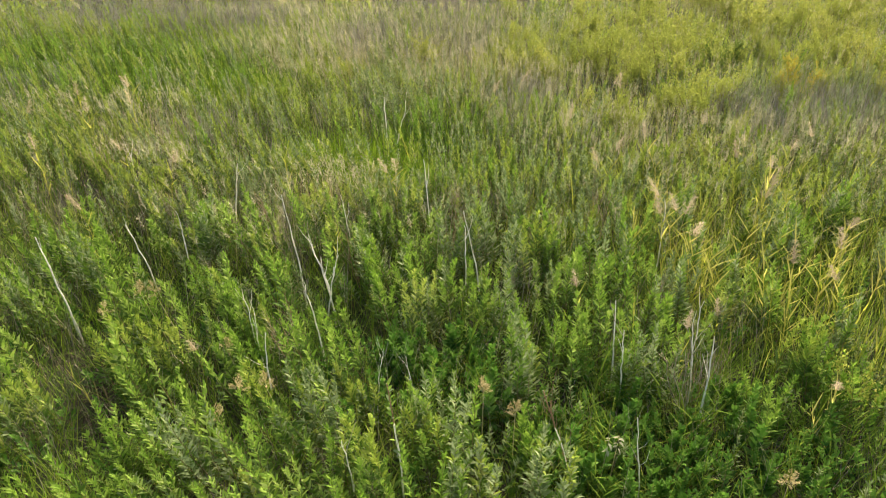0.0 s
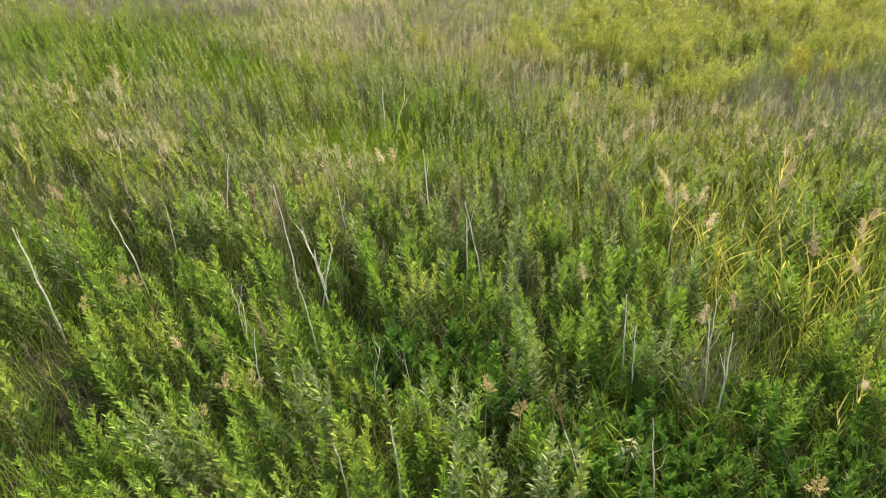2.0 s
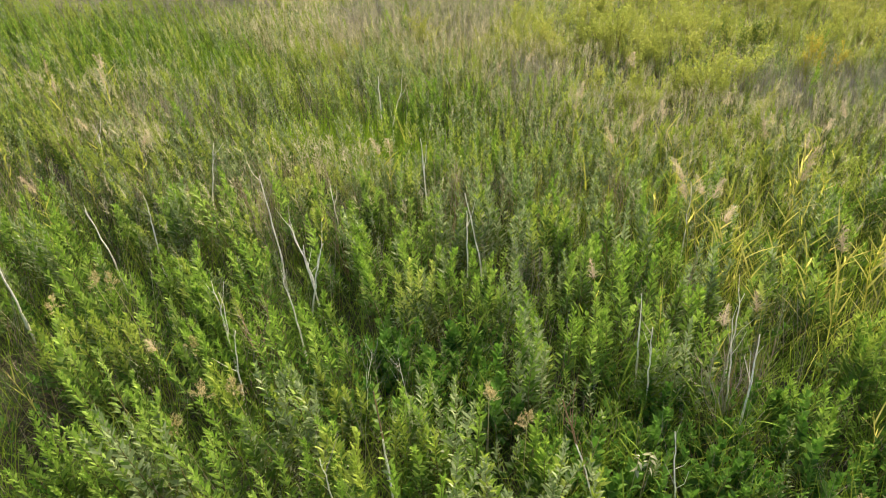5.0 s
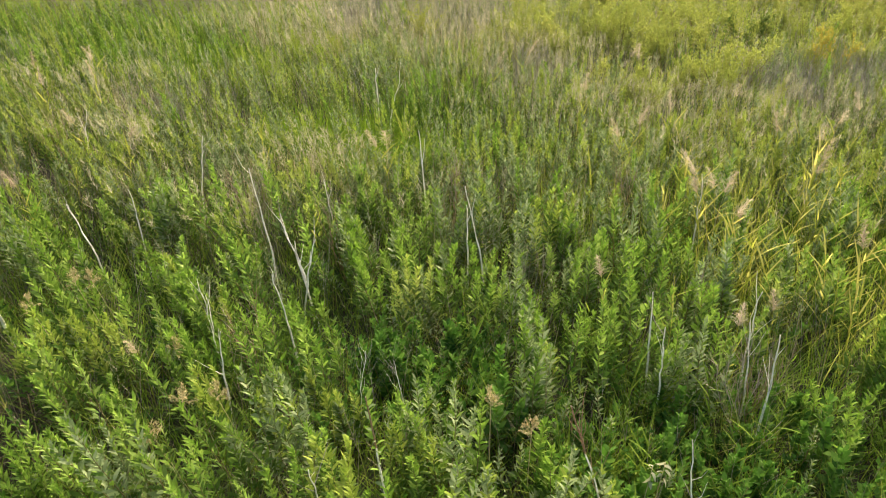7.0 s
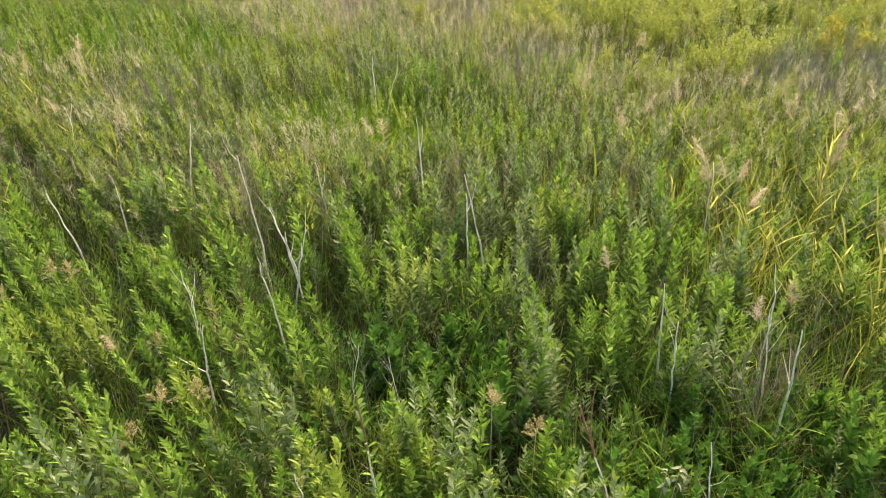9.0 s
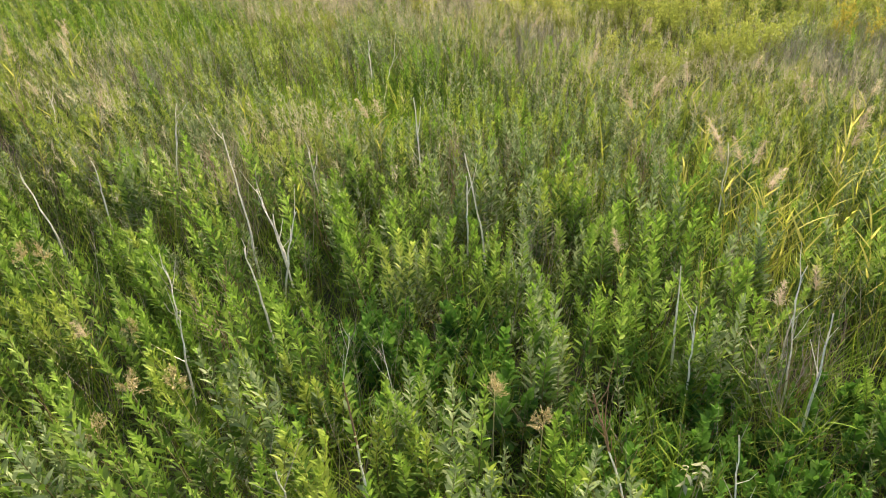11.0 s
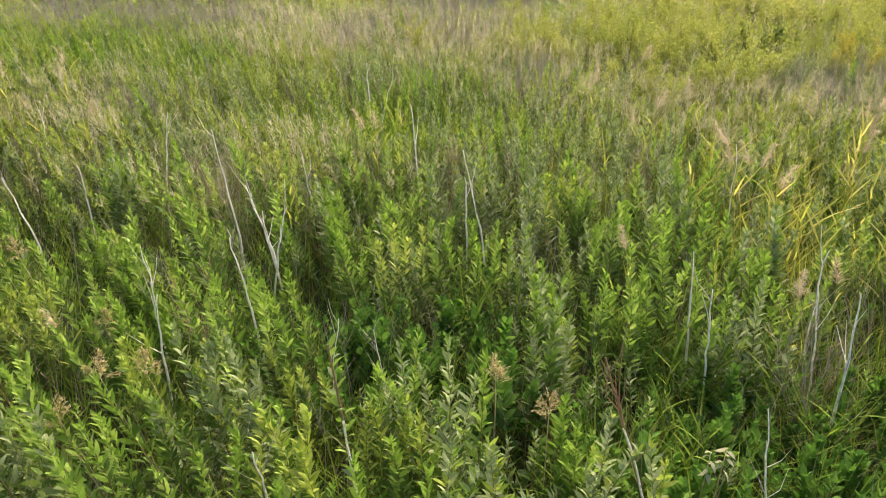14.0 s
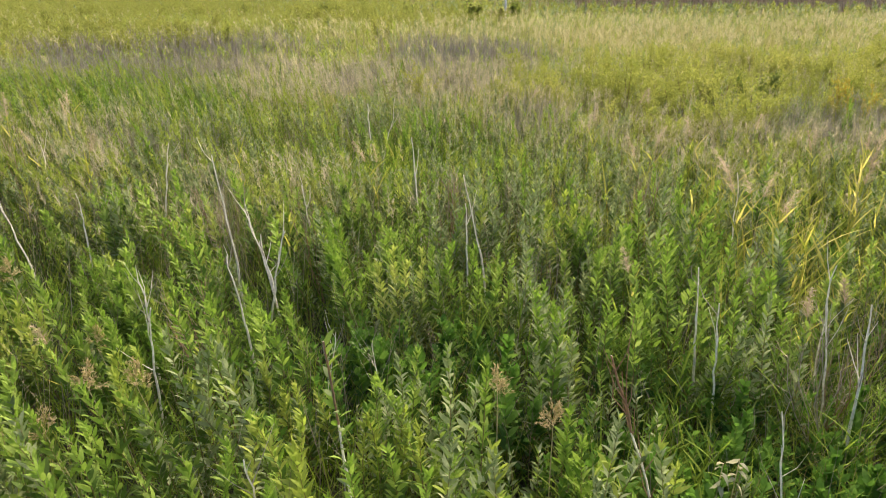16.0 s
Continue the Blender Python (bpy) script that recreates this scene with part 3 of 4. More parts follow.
FEATHER_AT = [(-6.8, 17.4, 1.0, .7), (-7.8, 16.6, 1.2, .7), (-2.0, 25, 3.0, 3.0), (-5.6, 14.0, 1.0, .7), (-1.9, 13.0, 1.3, .8), (1.0, 22, 2.2, 2.4), (3.6, 13.4, .8, 1.0), (4.6, 15.4, 2.2, 1.6), (1.8, 16.6, 1.4, 1.4), (7.6, 15.0, 1.6, 1.4), (-1.5, 28, 5.0, 4.0), (-1.0, 23.5, 3.2, 3.0), (1.5, 19.2, 1.8, 1.4), (-3.6, 22.4, 2.6, 2.6), (-9.6, 17.2, 1.2, .7), (.5, 19.5, 1.8, 1.8)]
feathers("feather_grass", "pale feathery ripe grass heads above the willows", 31, 10.5, 28, lambda x, y: (.13 * np.where(x < -5, .4, 1) + .7 * zone(x, y, FEATHER_AT)) * (1 - zone(x, y, SEDGE_AT)) * (1 - .85 * zone(x, y, GREEN_AT)), 1.25, 1.0, 1.4)

feathers("feather_grass", "far belt of cream-coloured ripe grass heads", 2.6, 26, 64, lambda x, y: zone(x, y, PALE_AT) * (.3 + .9 * lattice(x, y, 3.0, 41)) + .07, 3.0, 1.1, 1.5, CREAM)


# ---- yellowing shrubs ----
def yellow_shrub(seed, leaf, mats, label, name="yellowing_shrub", n=1000, low=.3):
    r = np.random.default_rng(seed)
    root = tagged(new(name), label, "shrub", "shrubs across the meadow")
    limbs = 4
    az, tilt = r.random(limbs) * 6.28, .12 + .5 * r.random(limbs)
    dirs = unit(np.stack([np.cos(az) * tilt, np.sin(az) * tilt, np.ones(limbs)], -1))
    ln = 1.0 + .35 * r.random(limbs)
    u = np.linspace(0, 1, 4)
    path = dirs[:, None] * (ln[:, None] * u)[..., None]
    path[..., :2] += (u * u * .12)[None, :, None] * dirs[:, None, :2]
    for i in range(limbs):
        s = Soup()
        tubes(s, path[i:i + 1], np.array([[.014, .010, .007, .003]]), 0, 4)
        st = new("stem", s.mesh("stem", [STEM]))
        st.parent = root
    s = Soup()
    # leaves fill the crown loosely, with a few plumy side shoots standing out of it
    i = r.integers(limbs, size=n)
    t = low + (1.02 - low) * r.random(n) ** .7
    p = dirs[i] * (ln[i] * t)[:, None] + r.normal(size=(n, 3)) * (.13, .13, .10)
    d = dirs[i] * .6 + r.normal(size=(n, 3)) * .7
    side, k = 30, int(n * .72)
    q = r.integers(limbs, size=side)
    foot = dirs[q] * (ln[q] * (low + .25 + (.75 - low) * r.random(side)))[:, None]
    way = unit(dirs[q] * .7 + r.normal(size=(side, 3)) * (.55, .55, .15) + (0, 0, .5))
    j, v = r.integers(side, size=k), r.random(k)
    p[:k] = foot[j] + way[j] * ((.2 + .25 * (j % 7) / 7) * v)[:, None] + r.normal(size=(k, 3)) * .04 * (1.25 - v)[:, None]
    d[:k] = way[j] * .9 + r.normal(size=(k, 3)) * .42
    leaves(s, p, d, leaf * (.7 + .6 * r.random(n)), leaf * .55, (r.random(n) < .3).astype(int))
    cr = new("crown", s.mesh("crown", mats))
    cr.parent = root
    return root


def scatter(kinds_, where, y0, y1, per_m2, sc0, sc1, limit):
    x, y = strew(per_m2, y0, y1)
    keep = rng.random(len(x)) < where(x, y)
    x, y = x[keep][:limit], y[keep][:limit]
    first = set()
    for px, py in zip(x, y):
        i = int(rng.integers(len(kinds_)))
        sc = rng.uniform(sc0, sc1)
        if i not in first:
            first.add(i)
            kinds_[i].matrix_world = pose(px, py, 0, 0, 0, rng.uniform(0, 360)) @ Matrix.Diagonal((sc, sc, sc, 1))
        else:
            copy_thing(kinds_[i], pose(px, py, 0, 0, 0, rng.uniform(0, 360))).scale = (sc, sc, sc)


# Yellow-green shrubs, coloured brighter to look lit through by the sun.
ysh = [yellow_shrub(300 + i, .046, [YELLOW, YELLOWOLIVE], "yellow-green shrub with warm sun glow in its leaf colour", n=1400) for i in range(6)]
scatter(ysh, lambda x, y: zone(x, y, YELLOW_AT), 14.5, 33, 1.1, .75, 1.3, 155)
ysf = [yellow_shrub(320 + i, .12, [FARYELLOW, YELLOW], "distant yellow-green shrub beyond the reedgrass", n=480, low=.05) for i in range(4)]
scatter(ysf, lambda x, y: zone(x, y, YELLOW_AT), 32, 66, .3, .8, 1.25, 70)
dkf = [yellow_shrub(330 + i, .12, [FARLEAF, MIDYOUNG], "dark green willow bush far across the meadow", "willow_bush", n=520) for i in range(2)]
dkf[0].matrix_world = pose(1.8, 60, 0) @ Matrix.Diagonal((2.0, 1.7, 1.5, 1))
dkf[1].matrix_world = pose(6.0, 61, 0, 0, 0, 70) @ Matrix.Diagonal((1.9, 1.6, 1.4, 1))
for px, py, sc in ((-2.6, 62, 1.5), (9.9, 64, .9), (20.6, 47.5, .9), (-9.2, 65, 1.4), (22.6, 48.6, .75)):
    copy_thing(dkf[int(px) % 2], pose(px, py, 0, 0, 0, px * 31)).scale = (sc * 1.2, sc, sc * .9)
tan = yellow_shrub(340, .1, [PALEGRASS, YELLOW], "pale straw-yellow bush far across the meadow", "pale_bush")
tan.matrix_world = pose(4.0, 57.5, 0) @ Matrix.Diagonal((1.5, 1.3, 1.2, 1))
golden = yellow_shrub(341, .058, [GOLD, YELLOW], "golden autumn shrub among green ones", "golden_shrub", n=1500)
golden.matrix_world = pose(9.1, 18.95, 0) @ Matrix.Diagonal((.8, .8, 1.15, 1))
dusky = yellow_shrub(342, .06, [MIDLEAF, YELLOWOLIVE], "dark green rounded bush among yellowing shrubs", "willow_bush", n=1500)
dusky.matrix_world = pose(8.1, 20.9, 0) @ Matrix.Diagonal((1.15, 1.1, 1.05, 1))

# far white post
s = Soup()
tubes(s, np.array([[[0, 0, -.05], [0, 0, 1.2], [0, 0, 3.2]]]), np.array([[.085, .08, .075]]), 0, 6)
tagged(new("marker_post", s.mesh("marker_post", [POST])), "thin white post standing far off in the meadow", "post").location = (4.75, 61.5, 0)


# ---- bleached dead stems ----
def dead_stem(a, b, seed, r0=.011, twigs_=4, mat=BARK, label="bleached bare dead sapling standing in the thicket", rusty=False, leaves_=0):
    r = np.random.default_rng(seed)
    a, b = np.array(a), np.array(b)
    way = (b - a) / (b[2] - a[2])
    foot = a - way * a[2] * .55
    foot[2] = -.03
    k = 12
    u = np.linspace(0, 1, k)[:, None]
    path = np.where(u < .4, foot + (a - foot) * u / .4, a + (b - a) * (u - .4) / .6)
    path[1:-1] += np.cumsum(r.normal(size=(k - 2, 3)), 0) * (.004, .004, 0) + r.normal(size=(k - 2, 3)) * (.005, .005, 0)
    s = Soup()
    tubes(s, path[None], (r0 * (1.2 - .75 * u[:, 0]) * (1 + .14 * r.normal(size=k)))[None], 0, 6)
    root = tagged(new("dead_sapling", s.mesh("dead_sapling", [mat])), label, "dead sapling", "bare saplings in the thicket")
    for i in range(twigs_):
        t = r.uniform(.45, .97)
        p = path[0] * 0 + np.array([np.interp(t, u[:, 0], path[:, j]) for j in range(3)])
        d = unit(way + r.normal(size=3) * (.42, .42, .1))
        ln = r.uniform(.12, .4)
        tw = np.stack([p, p + d * ln * .5 + r.normal(size=3) * .012, p + d * ln + (0, 0, .04)])
        s = Soup()
        tubes(s, tw[None], np.array([[.0045, .003, .0014]]) * min(1.15, r0 / .010), 0, 4)
        new("twig", s.mesh("twig", [RUST if twigs_ > 9 else TWIG if i % 2 else mat])).parent = root
    if rusty:
        s = Soup()
        tubes(s, path[None, 8:], (r0 * (1.35 - .75 * u[8:, 0]))[None], 0, 6)
        new("upper_stem", s.mesh("upper_stem", [RUST])).parent = root
    for i in range(leaves_):
        g, v = r.random() * 6.28, .52 + .48 * i / leaves_
        p = np.array([[np.interp(v, u[:, 0], path[:, j]) for j in range(3)]])
        s = Soup()
        leaves(s, p, np.array([[math.cos(g), math.sin(g), .6 + v]]), .085 + .04 * r.random(), .04, 0, True, .2)
        new("leaf", s.mesh("leaf", [YOUNG if i % 3 else GREYLEAF])).parent = root
    return root


stem_count = 0


def stem_at(x, y, z, tip_x, tip_y, tip_z, twigs_, thick):
    global stem_count
    stem_count += 1
    dead_stem((x, y, z), (tip_x, tip_y, tip_z), 499 + stem_count, thick, twigs_)


stem_at(-1.68, 9.34, 0.75, -1.76, 9.34, 1.28, 5, 0.013)
stem_at(-1.65, 9.3, 0.75, -1.5, 9.3, 1.33, 4, 0.012)
stem_at(-1.69, 9.36, 0.75, -1.95, 9.5, 1.5, 5, 0.01)
stem_at(-2.24, 10.04, 0.75, -2.39, 10.04, 1.93, 3, 0.013)
stem_at(-1.7, 8.34, 0.75, -1.82, 8.34, 1.42, 2, 0.011)
stem_at(-5.39, 8.97, 0.75, -5.56, 8.97, 1.81, 2, 0.016)
stem_at(-0.24, 11.82, 0.75, -0.33, 11.82, 1.76, 3, 0.013)
stem_at(0.51, 9.89, 0.75, 0.3, 9.89, 1.75, 2, 0.012)
stem_at(0.35, 10.19, 0.75, 0.33, 10.19, 1.35, 1, 0.012)
stem_at(3.19, 7.09, 0.75, 3.16, 7.09, 1.52, 5, 0.013)
stem_at(2.23, 7.87, 0.75, 2.17, 7.87, 1.5, 2, 0.01)
stem_at(2.23, 7.4, 0.75, 2.19, 7.4, 1.39, 2, 0.01)
stem_at(-1.25, 15.77, 0.75, -1.28, 15.77, 1.56, 3, 0.014)
stem_at(-0.98, 15.6, 0.75, -0.8, 15.6, 1.35, 3, 0.011)
stem_at(-3.66, 11.86, 0.75, -3.51, 11.86, 1.67, 3, 0.011)
stem_at(-2.16, 7.38, 0.75, -2.14, 7.38, 1.36, 3, 0.01)
stem_at(-4.25, 10.77, 0.75, -4.29, 10.77, 1.3, 2, 0.01)
stem_at(-4.74, 10.28, 0.75, -4.92, 10.28, 1.32, 2, 0.011)
stem_at(3.26, 7.81, 0.75, 3.26, 7.81, 1.54, 3, 0.01)
stem_at(2.1, 5.8, 0.7, 1.98, 5.8, 1.45, 5, 0.008)
stem_at(-2.39, 7.92, 0.75, -2.41, 7.92, 1.19, 3, 0.009)
stem_at(-1, 5.81, 0.7, -1.06, 5.81, 1.12, 4, 0.009)
stem_at(3.12, 7.44, 0.75, 3.02, 7.44, 1.42, 4, 0.01)
stem_at(-1.55, 10.95, 0.75, -1.63, 10.95, 1.35, 3, 0.01)
stem_at(3.51, 10.59, 0.75, 3.47, 10.59, 1.61, 1, 0.01)
stem_at(-5.93, 13.25, 0.75, -5.93, 13.25, 1.25, 3, 0.011)
stem_at(-2.65, 8.52, 0.75, -2.71, 8.52, 1.26, 3, 0.009)
stem_at(-0.8, 7.25, 0.6, -0.72, 7.25, 1.22, 9, 0.0042)
stem_at(-0.35, 7.2, 0.6, -0.45, 7.2, 1.15, 8, 0.0038)
dead_stem((1.35, 5.80, .72), (1.0, 5.80, 1.80), 560, .010, 14, BARK, "white-barked dead sapling with a rusty brown top and drooping dry twigs", True)
dead_stem((-0.45, 5.81, 0.72), (-0.56, 5.81, 1.88), 509, .010, 2, BARK, "white-barked willow sapling with a reddish leafy top", True, 24)
for i, (px, py, qx, qy) in enumerate([(-4.95, 8.3, -4.25, 7.0), (-4.6, 7.9, -3.8, 6.5)]):
    s = Soup()
    pth = np.array([[[px, py, .16 - .03 * i], [(px + qx) / 2 + .05, (py + qy) / 2, .12], [qx, qy, .01]]])
    tubes(s, pth, np.array([[.006, .009, .011]]), 0, 5)
    tagged(new("fallen_branch", s.mesh("fallen_branch", [STEM])), "fallen grey-brown branch leaning in a dark gap", "dead branch")


# ---- dead shrubs: a few bare stems and a haze of fine brown twigs ----
def dead_shrub(seed, tall, mat, label, fine=58):
    r = np.random.default_rng(seed)
    root = tagged(new("dead_shrub"), label, "dead shrub", "dead shrubs in the thicket")
    limbs = 5
    az, out = r.random(limbs) * 6.28, .05 + .3 * r.random(limbs)
    ends = np.stack([np.cos(az) * out, np.sin(az) * out, tall * (.75 + .3 * r.random(limbs))], -1)
    u = np.linspace(0, 1, 5)
    path = ends[:, None] * u[None, :, None] + np.stack([np.cos(az), np.sin(az), 0 * az], -1)[:, None] * .03
    path[:, 1:-1] += r.normal(size=(limbs, 3, 3)) * (.025, .025, 0)
    for i in range(limbs):
        s = Soup()
        tubes(s, path[i:i + 1], np.array([[.0055, .0048, .004, .003, .0018]]), 0, 5)
        new("stem", s.mesh("stem", [mat])).parent = root
    j, t = r.integers(limbs, size=fine), .3 + .68 * r.random(fine)
    k = np.minimum((t * 4).astype(int), 3)
    foot = path[j, k] + (path[j, k + 1] - path[j, k]) * (t * 4 - k)[:, None]
    way = unit(unit(ends[j]) + r.normal(size=(fine, 3)) * (.5, .5, .15))
    ln = tall * (.12 + .26 * r.random(fine))
    s = Soup()
    tubes(s, np.stack([foot, foot + way * (ln * .5)[:, None], foot + way * ln[:, None] + (0, 0, .03)], 1), np.broadcast_to([.0028, .002, .001], (fine, 3)), 0, 3)
    haze = tagged(new("brushwood", s.mesh("brushwood", [PALETWIG])), "fine brown dead twigs", kind="stuff")
    haze.parent = root
    return root


brush = [dead_shrub(900 + i, 1.15 + .1 * i, RUST if i % 2 else TWIG, "bare brown dead shrub with a haze of fine twigs") for i in range(4)]
plant_out(brush, [(3.1, 7.25), (3.3, 7.5), (-2.5, 10.9), (-1.4, 10.6), (-3.3, 11.5), (-3.0, 12.2), (-2.6, 11.2), (.35, 12.0), (.8, 12.5), (.15, 11.2), (-4.6, 12.0), (2.6, 11.4), (3.0, 9.2),
                  (-2.0, 8.2), (1.2, 9.6), (-6.4, 13.6)], .85, 1.15)


# ---- reeds ----
def reed(seed, tall, count, plume, lean, straw=False, mat=REED, big=1.0):
    r = np.random.default_rng(seed)
    root = tagged(new("reed"), "tall reed with yellowing leaves" + (" and a nodding tan seed plume" if plume else ""), "reed", "reeds among the willows")
    u = np.linspace(0, 1, 6)
    path = np.stack([lean * u * u, lean * .3 * u, tall * u], -1)
    s = Soup()
    tubes(s, path[None], (.006 * (1.1 - .7 * u))[None], 0, 4)
    new("culm", s.mesh("culm", [STRAW if straw else mat])).parent = root
    for i in range(count):
        t = .28 + .66 * i / count
        p = np.array([np.interp(t, u, path[:, j]) for j in range(3)])
        g = (i % 2) * math.pi + r.normal() * .4
        out = r.uniform(.5, .95)
        s = Soup()
        blades(s, p[None], np.array([[math.cos(g) * out, math.sin(g) * out, .85]]), big * r.uniform(.24, .42), big * r.uniform(.02, .032), r.choice([.02, .06, .15, .4]), 0, 4)
        new("leaf", s.mesh("leaf", [mat])).parent = root
    if plume:
        # a loose fan of fine branchlets along an axis that nods to one side
        n = 150
        t = r.random(n)
        bow = np.stack([.08 * t ** 1.7 + lean * .3 * t, .02 * t, .25 * t - .04], -1)
        g = r.normal(size=n) * 1.5
        s = Soup()
        blades(s, path[-1] + bow, np.stack([np.cos(g) * .55 + .22, np.sin(g) * .55, .75 - .2 * t], -1), .025 + .12 * (1.05 - t) * r.random(n) + .015, .0056, .8, 0, 2)
        new("plume", s.mesh("plume", [PLUME])).parent = root
    return root


DRYHEAD = plant_mat("dry seed head", [(.30, .25, .11), (.44, .37, .18), (.56, .49, .29)], .25, rough=.9)
TUFT = plant_mat("tuft blade", [(.11, .205, .022), (.18, .28, .032), (.29, .36, .055)], .42, per_object=.4)
REEDY = plant_mat("yellow reed leaf", [(.36, .40, .055), (.52, .50, .11), (.68, .60, .28)], .45)
rb = [reed(640 + i, 1.15 + .08 * (i % 3), 8 + i % 3, i == 2, .12 + .09 * i, mat=REEDY) for i in range(4)]
rs = [reed(660 + i, .8, 5, False, .3, False, REEDY) for i in range(2)]
rg = [reed(680 + i, .85 + .07 * i, 7 + i % 3, False, .08 + .05 * i, mat=TUFT, big=.85) for i in range(4)]
rk = [reed(600 + i, 1.2 + .08 * (i % 4), 6 + i % 3, False, .12 + .05 * (i % 3)) for i in range(5)]
rp = [reed(620 + i, 1.15 + .06 * (i % 3), 5 + i % 3, True, .1 + .06 * (i % 3), i == 3) for i in range(5)]
STRAW_AT = [(-4.55, 7.5)]
PLUMES_AT = [(2.98, 12.87), (4.02, 13.72), (3.52, 10.18), (3.78, 10.66), (3.62, 10.05), (5.27, 11.29), (6.16, 10.27), (1.98, 8.76), (5.88, 9.47), (3.09, 13.12), (3.9, 10.83),
             (5.48, 12.69), (5.35, 11.35), (3.3, 5.1), (-.81, 12.3), (-7.44, 17.26), (-6.02, 13.44), (-5.09, 12.58),
             (2.48, 14.43), (4.14, 16.93), (5.4, 15.01), (.99, 16.72), (2.6, 14.51), (-.86, 12.6), (-7.28, 17.37), (-8.98, 15.37), (-7.58, 13.14), (-7.39, 15.01), (5.89, 13.72),
             (6.55, 13.43), (7.46, 14.03), (3.68, 8.14), (3.09, 7.74), (-6.9, 16.2), (-8.2, 16.4), (-3.1, 7.7), (-5.6, 10.8), (1.6, 17.3), (4.0, 17.6)]
REEDS_AT = []
x, y = strew(4.6, 7.3, 14.5)
keep = (rng.random(len(x)) < zone(x, y, REED_AT) + .012)
REEDS_AT = list(zip(x[keep], y[keep]))[:85]
crooked = reed(655, 1.15, 7, True, -.5, mat=REEDY, big=1.25)
tagged(crooked, "bright yellow reed bent over with broad withered leaves")
crooked.matrix_world = pose(4.38, 10.3, -.02, 0, 0, 12)
BRIGHT_AT = [(5.3, 10.04), (6.26, 10.22), (5.62, 8.82), (4.12, 8.96), (3.93, 12.47), (3.13, 13.23), (5.77, 12.23), (4.46, 6.77), (3.18, 10.95), (4.64, 10.33), (3.85, 10.87), (4.06, 9.84), (3.78, 9.76), (4.64, 8.92), (4.82, 8.57), (5.08, 9.48), (6.11, 10.16), (6.03, 10.03), (4.69, 6.99), (4.36, 13.99), (5.49, 9.12), (5.9, 11.2), (6.5, 9.6)]
x, y = strew(2.6, 5.0, 11.5)
keep = rng.random(len(x)) < .9 * zone(x, y, OPEN_AT + LUSH_AT) + .07
GREENS_AT = list(zip(x[keep], y[keep]))[:70]
for kinds_, at_ in ((rg, GREENS_AT), (rp, PLUMES_AT), (rk, REEDS_AT), (rb, BRIGHT_AT), (rs, STRAW_AT)):
    for j, (px, py) in enumerate(at_):
        m = pose(px, py, -.02, 0, 0, rng.uniform(0, 360))
        i = j % len(kinds_)
        sc = (.72 if py < 7 else .85 if py < 9 else 1.16) if kinds_ is rp else (.8 if py < 7.5 else rng.uniform(1.05, 1.28)) if kinds_ is rb else rng.uniform(.75, 1.1)
        if j < len(kinds_):
            kinds_[i].matrix_world = m @ Matrix.Diagonal((sc, sc, sc, 1))
        else:
            copy_thing(kinds_[i], m).scale = (sc, sc, sc)


# ---- wilted herb, small bright shrub ----
def wilted_herb(px, py, seed):
    r = np.random.default_rng(seed)
    root = tagged(new("wilted_herb"), "wilted herb with pale hanging leaves", "herb")
    s = Soup()
    tubes(s, np.array([[[0, 0, -.03], [.02, 0, .5], [.05, .01, .95]]]), np.array([[.006, .005, .003]]), 0, 4)
    new("stem", s.mesh("stem", [STRAW])).parent = root
    for i in range(7):
        g = r.random() * 6.28
        s = Soup()
        leaves(s, np.array([[.05, .01, .95 - .03 * i]]), np.array([[math.cos(g), math.sin(g), -.5]]), .085, .035, 0, True, .3)
        new("leaf", s.mesh("leaf", [PALELEAF])).parent = root
    root.location = (px, py, 0)


PALELEAF = plant_mat("wilted leaf", [(.28, .30, .16), (.38, .39, .25), (.46, .45, .33)], .35, rough=.7)
wilted_herb(1.86, 6.05, 1), wilted_herb(1.74, 6.0, 2)
bright = yellow_shrub(350, .07, [YELLOW, YOUNG], "small bright yellow-green shrub in the thicket", "bright_shrub")
bright.matrix_world = pose(5.15, 7.15, 0) @ Matrix.Diagonal((.6, .6, .85, 1))


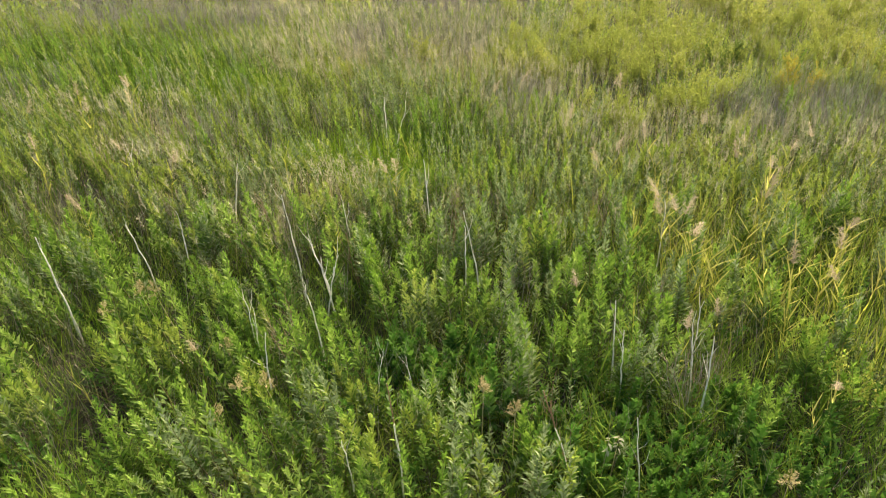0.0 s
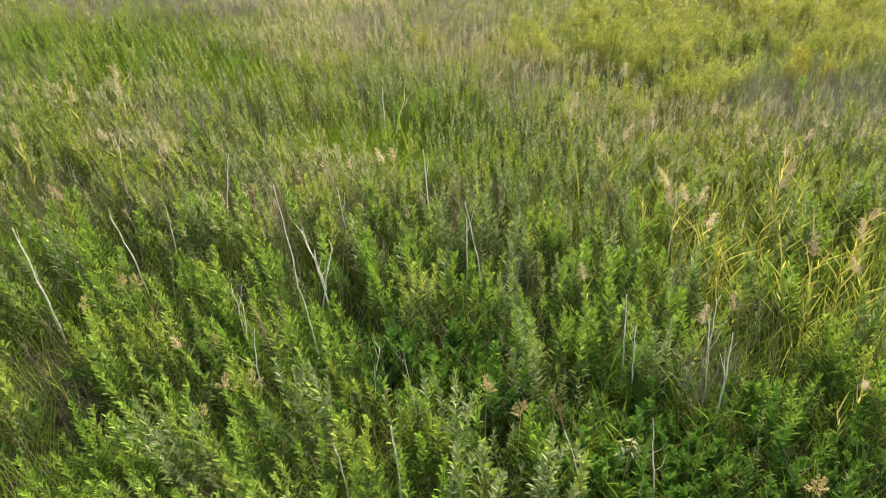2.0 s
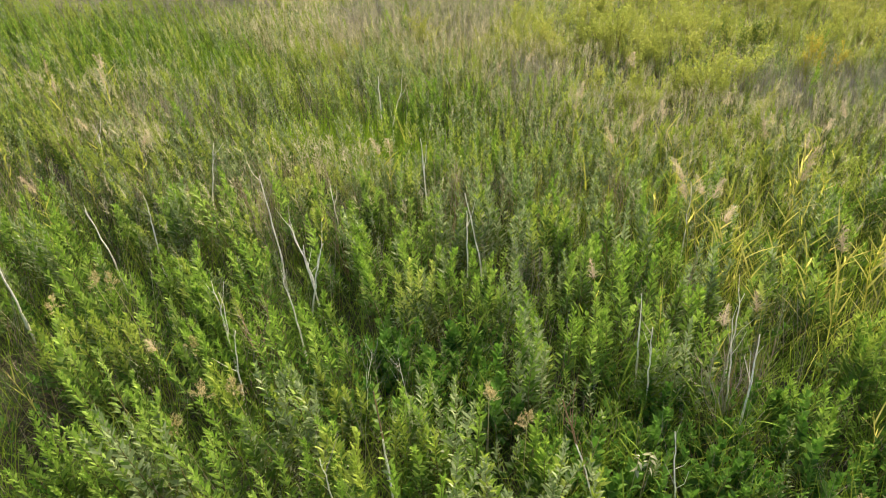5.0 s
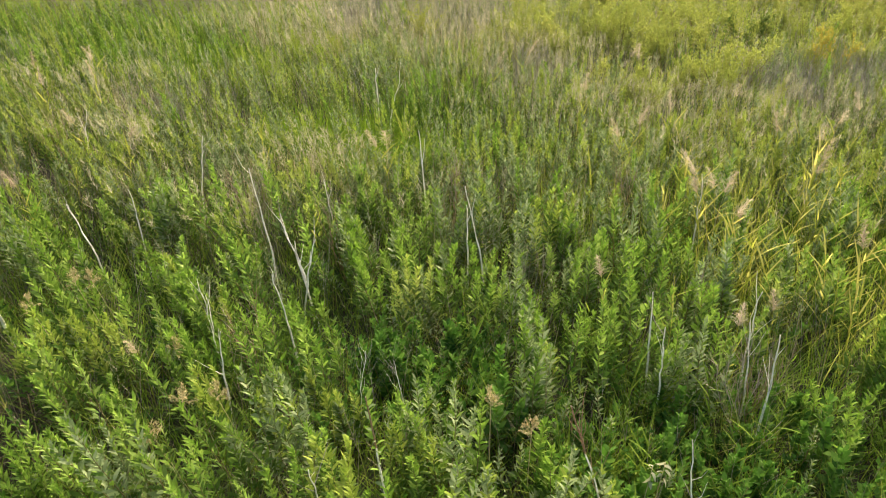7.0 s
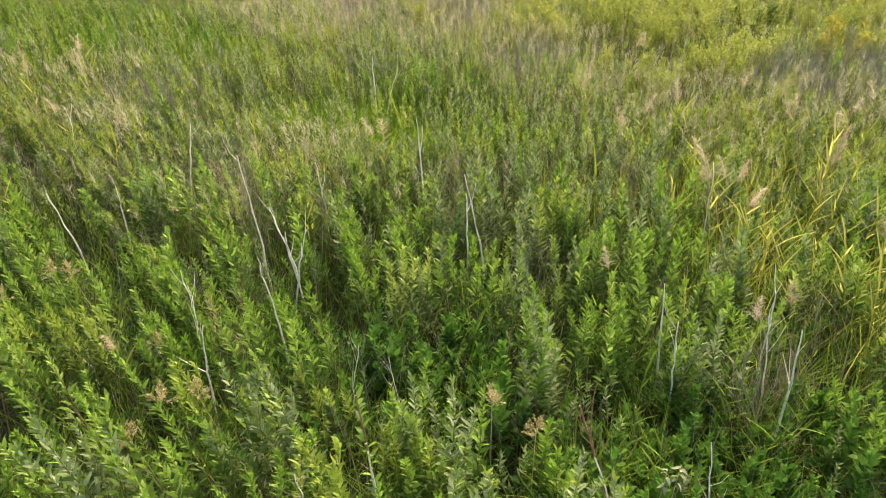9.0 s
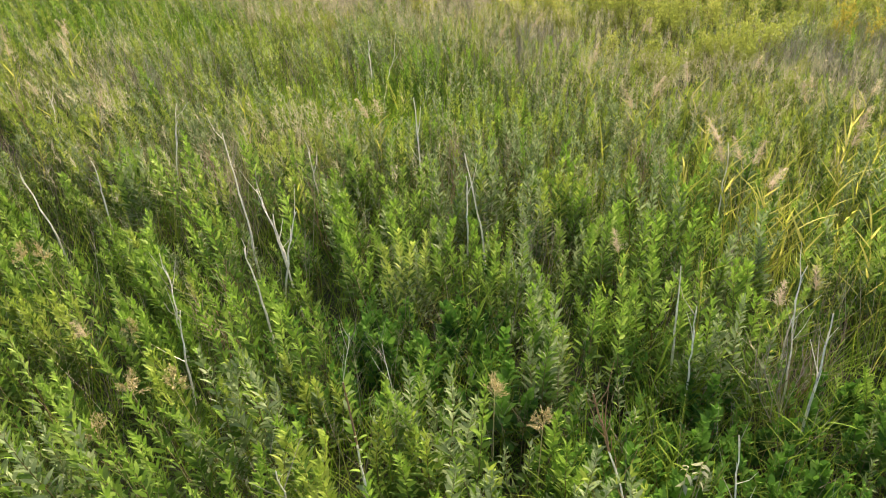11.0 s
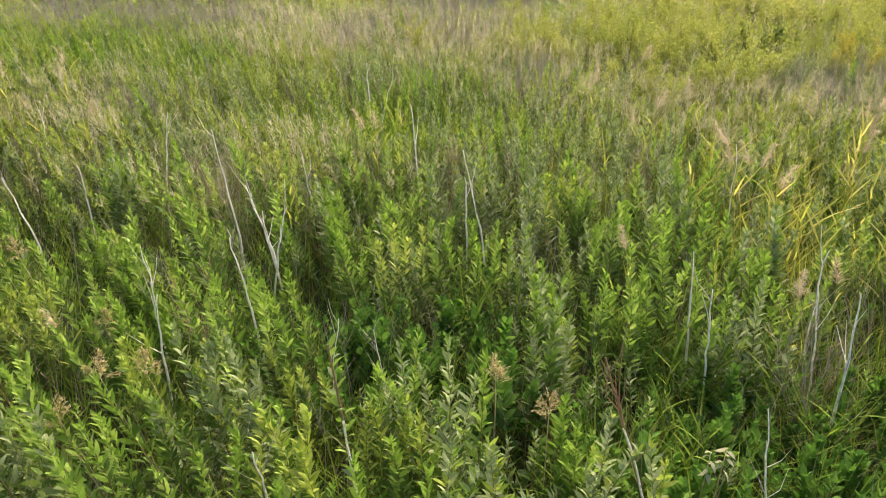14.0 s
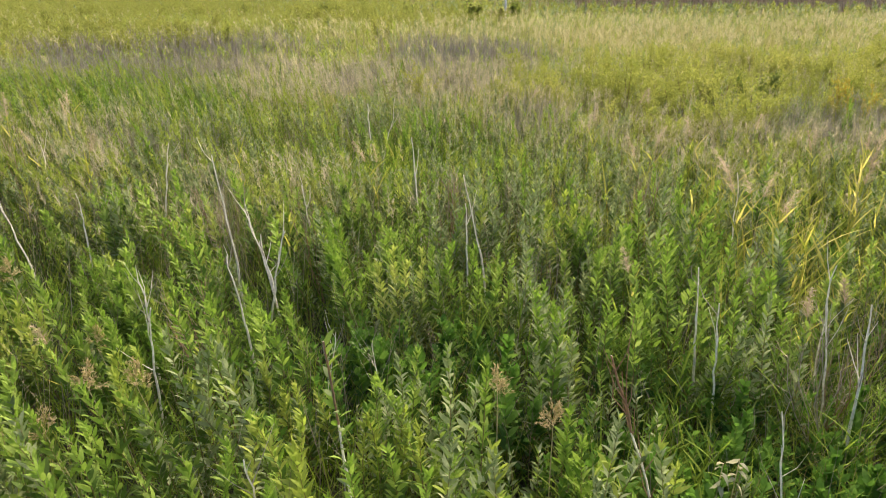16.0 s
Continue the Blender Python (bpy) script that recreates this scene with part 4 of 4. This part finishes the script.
# ---- dry seed heads ----
def dry_seed_head(px, py, top, seed, wide=.11):
    r = np.random.default_rng(seed)
    root = tagged(new("seed_head"), "golden-brown spreading dry seed head on a thin stalk", "herb", "dry seed heads in the thicket")
    lean = float(drift(np.array(px))) * top
    s = Soup()
    u = np.linspace(0, 1, 4)
    tubes(s, np.stack([lean * (u - 1), .03 * u * (1 - u), (top - .16) * u - .03 * (1 - u)], -1)[None], np.array([[.005, .0045, .004, .003]]), 0, 4)
    new("stalk", s.mesh("stalk", [STRAW])).parent = root
    n = 16
    g, v = r.random(n) * 6.28, np.linspace(0, 1, n)
    foot = np.stack([0 * v, 0 * v, top - .17 + .12 * v], -1)
    end = foot + np.stack([np.cos(g) * wide * (1.1 - .8 * v), np.sin(g) * wide * (1.1 - .8 * v), .03 + .07 * v], -1)
    s = Soup()
    tubes(s, np.stack([foot, (foot + end) / 2 + (0, 0, .012), end], 1), np.broadcast_to([.0022, .0016, .001], (n, 3)), 0, 3)
    k = r.integers(n, size=240)
    w = .35 + .65 * r.random(240)
    p = foot[k] + (end - foot)[k] * w[:, None] + r.normal(size=(240, 3)) * .008
    leaves(s, p, (end - foot)[k] + r.normal(size=(240, 3)) * .05, .022 + .014 * r.random(240), .008, 0)
    new("panicle", s.mesh("panicle", [DRYHEAD])).parent = root
    root.location = (px, py, 0)


for i, (px, py, top) in enumerate([(3.48, 5.4, 1.06), (-2.32, 6.63, 1.25), (-2.05, 6.76, 1.2), (-2.51, 6.37, 1.05), (-2.77, 7.71, 1.0), (.46, 6.67, 1.2), (.81, 6.41, 1.1), (-4.46, 8.21, 1.2), (-4.15, 8.65, 1.25), (-4.0, 8.75, 1.2)]):
    dry_seed_head(px, py, top, 800 + i, .12 if i in (1, 7) else .095)


# ---- bright grass tufts ----
def grass_tuft(seed):
    r = np.random.default_rng(seed)
    n = 46
    g = r.random(n) * 6.28
    s = Soup()
    blades(s, np.stack([np.cos(g) * .05 * r.random(n), np.sin(g) * .05 * r.random(n), np.full(n, -.02)], -1),
           np.stack([np.cos(g) * .35, np.sin(g) * .35, np.ones(n)], -1), .55 + .55 * r.random(n), .014, .1 + .6 * r.random(n), 0, 4)
    return tagged(new("grass_tuft", s.mesh("grass_tuft", [TUFT])), "bright yellow-green tuft of long grass blades", "grass tuft", "grass tufts")


tufts = [grass_tuft(700 + i) for i in range(4)]
plant_out(tufts, [(4.58, 6.93), (1.2, 6.31), (1.49, 5.73), (-4.34, 5.68), (-3.96, 5.56), (1.4, 6.44), (2.1, 7.73), (2.52, 7.4), (1.89, 6.5), (-1.25, 7.74), (0.66, 7.4), (-1.55, 15.64), (3.75, 8.09), (1.23, 6.57), (2.03, 7.29), (2.0, 6.38), (3.19, 7.14), (1.66, 6.77), (2.5, 5.9)], .85, 1.15)
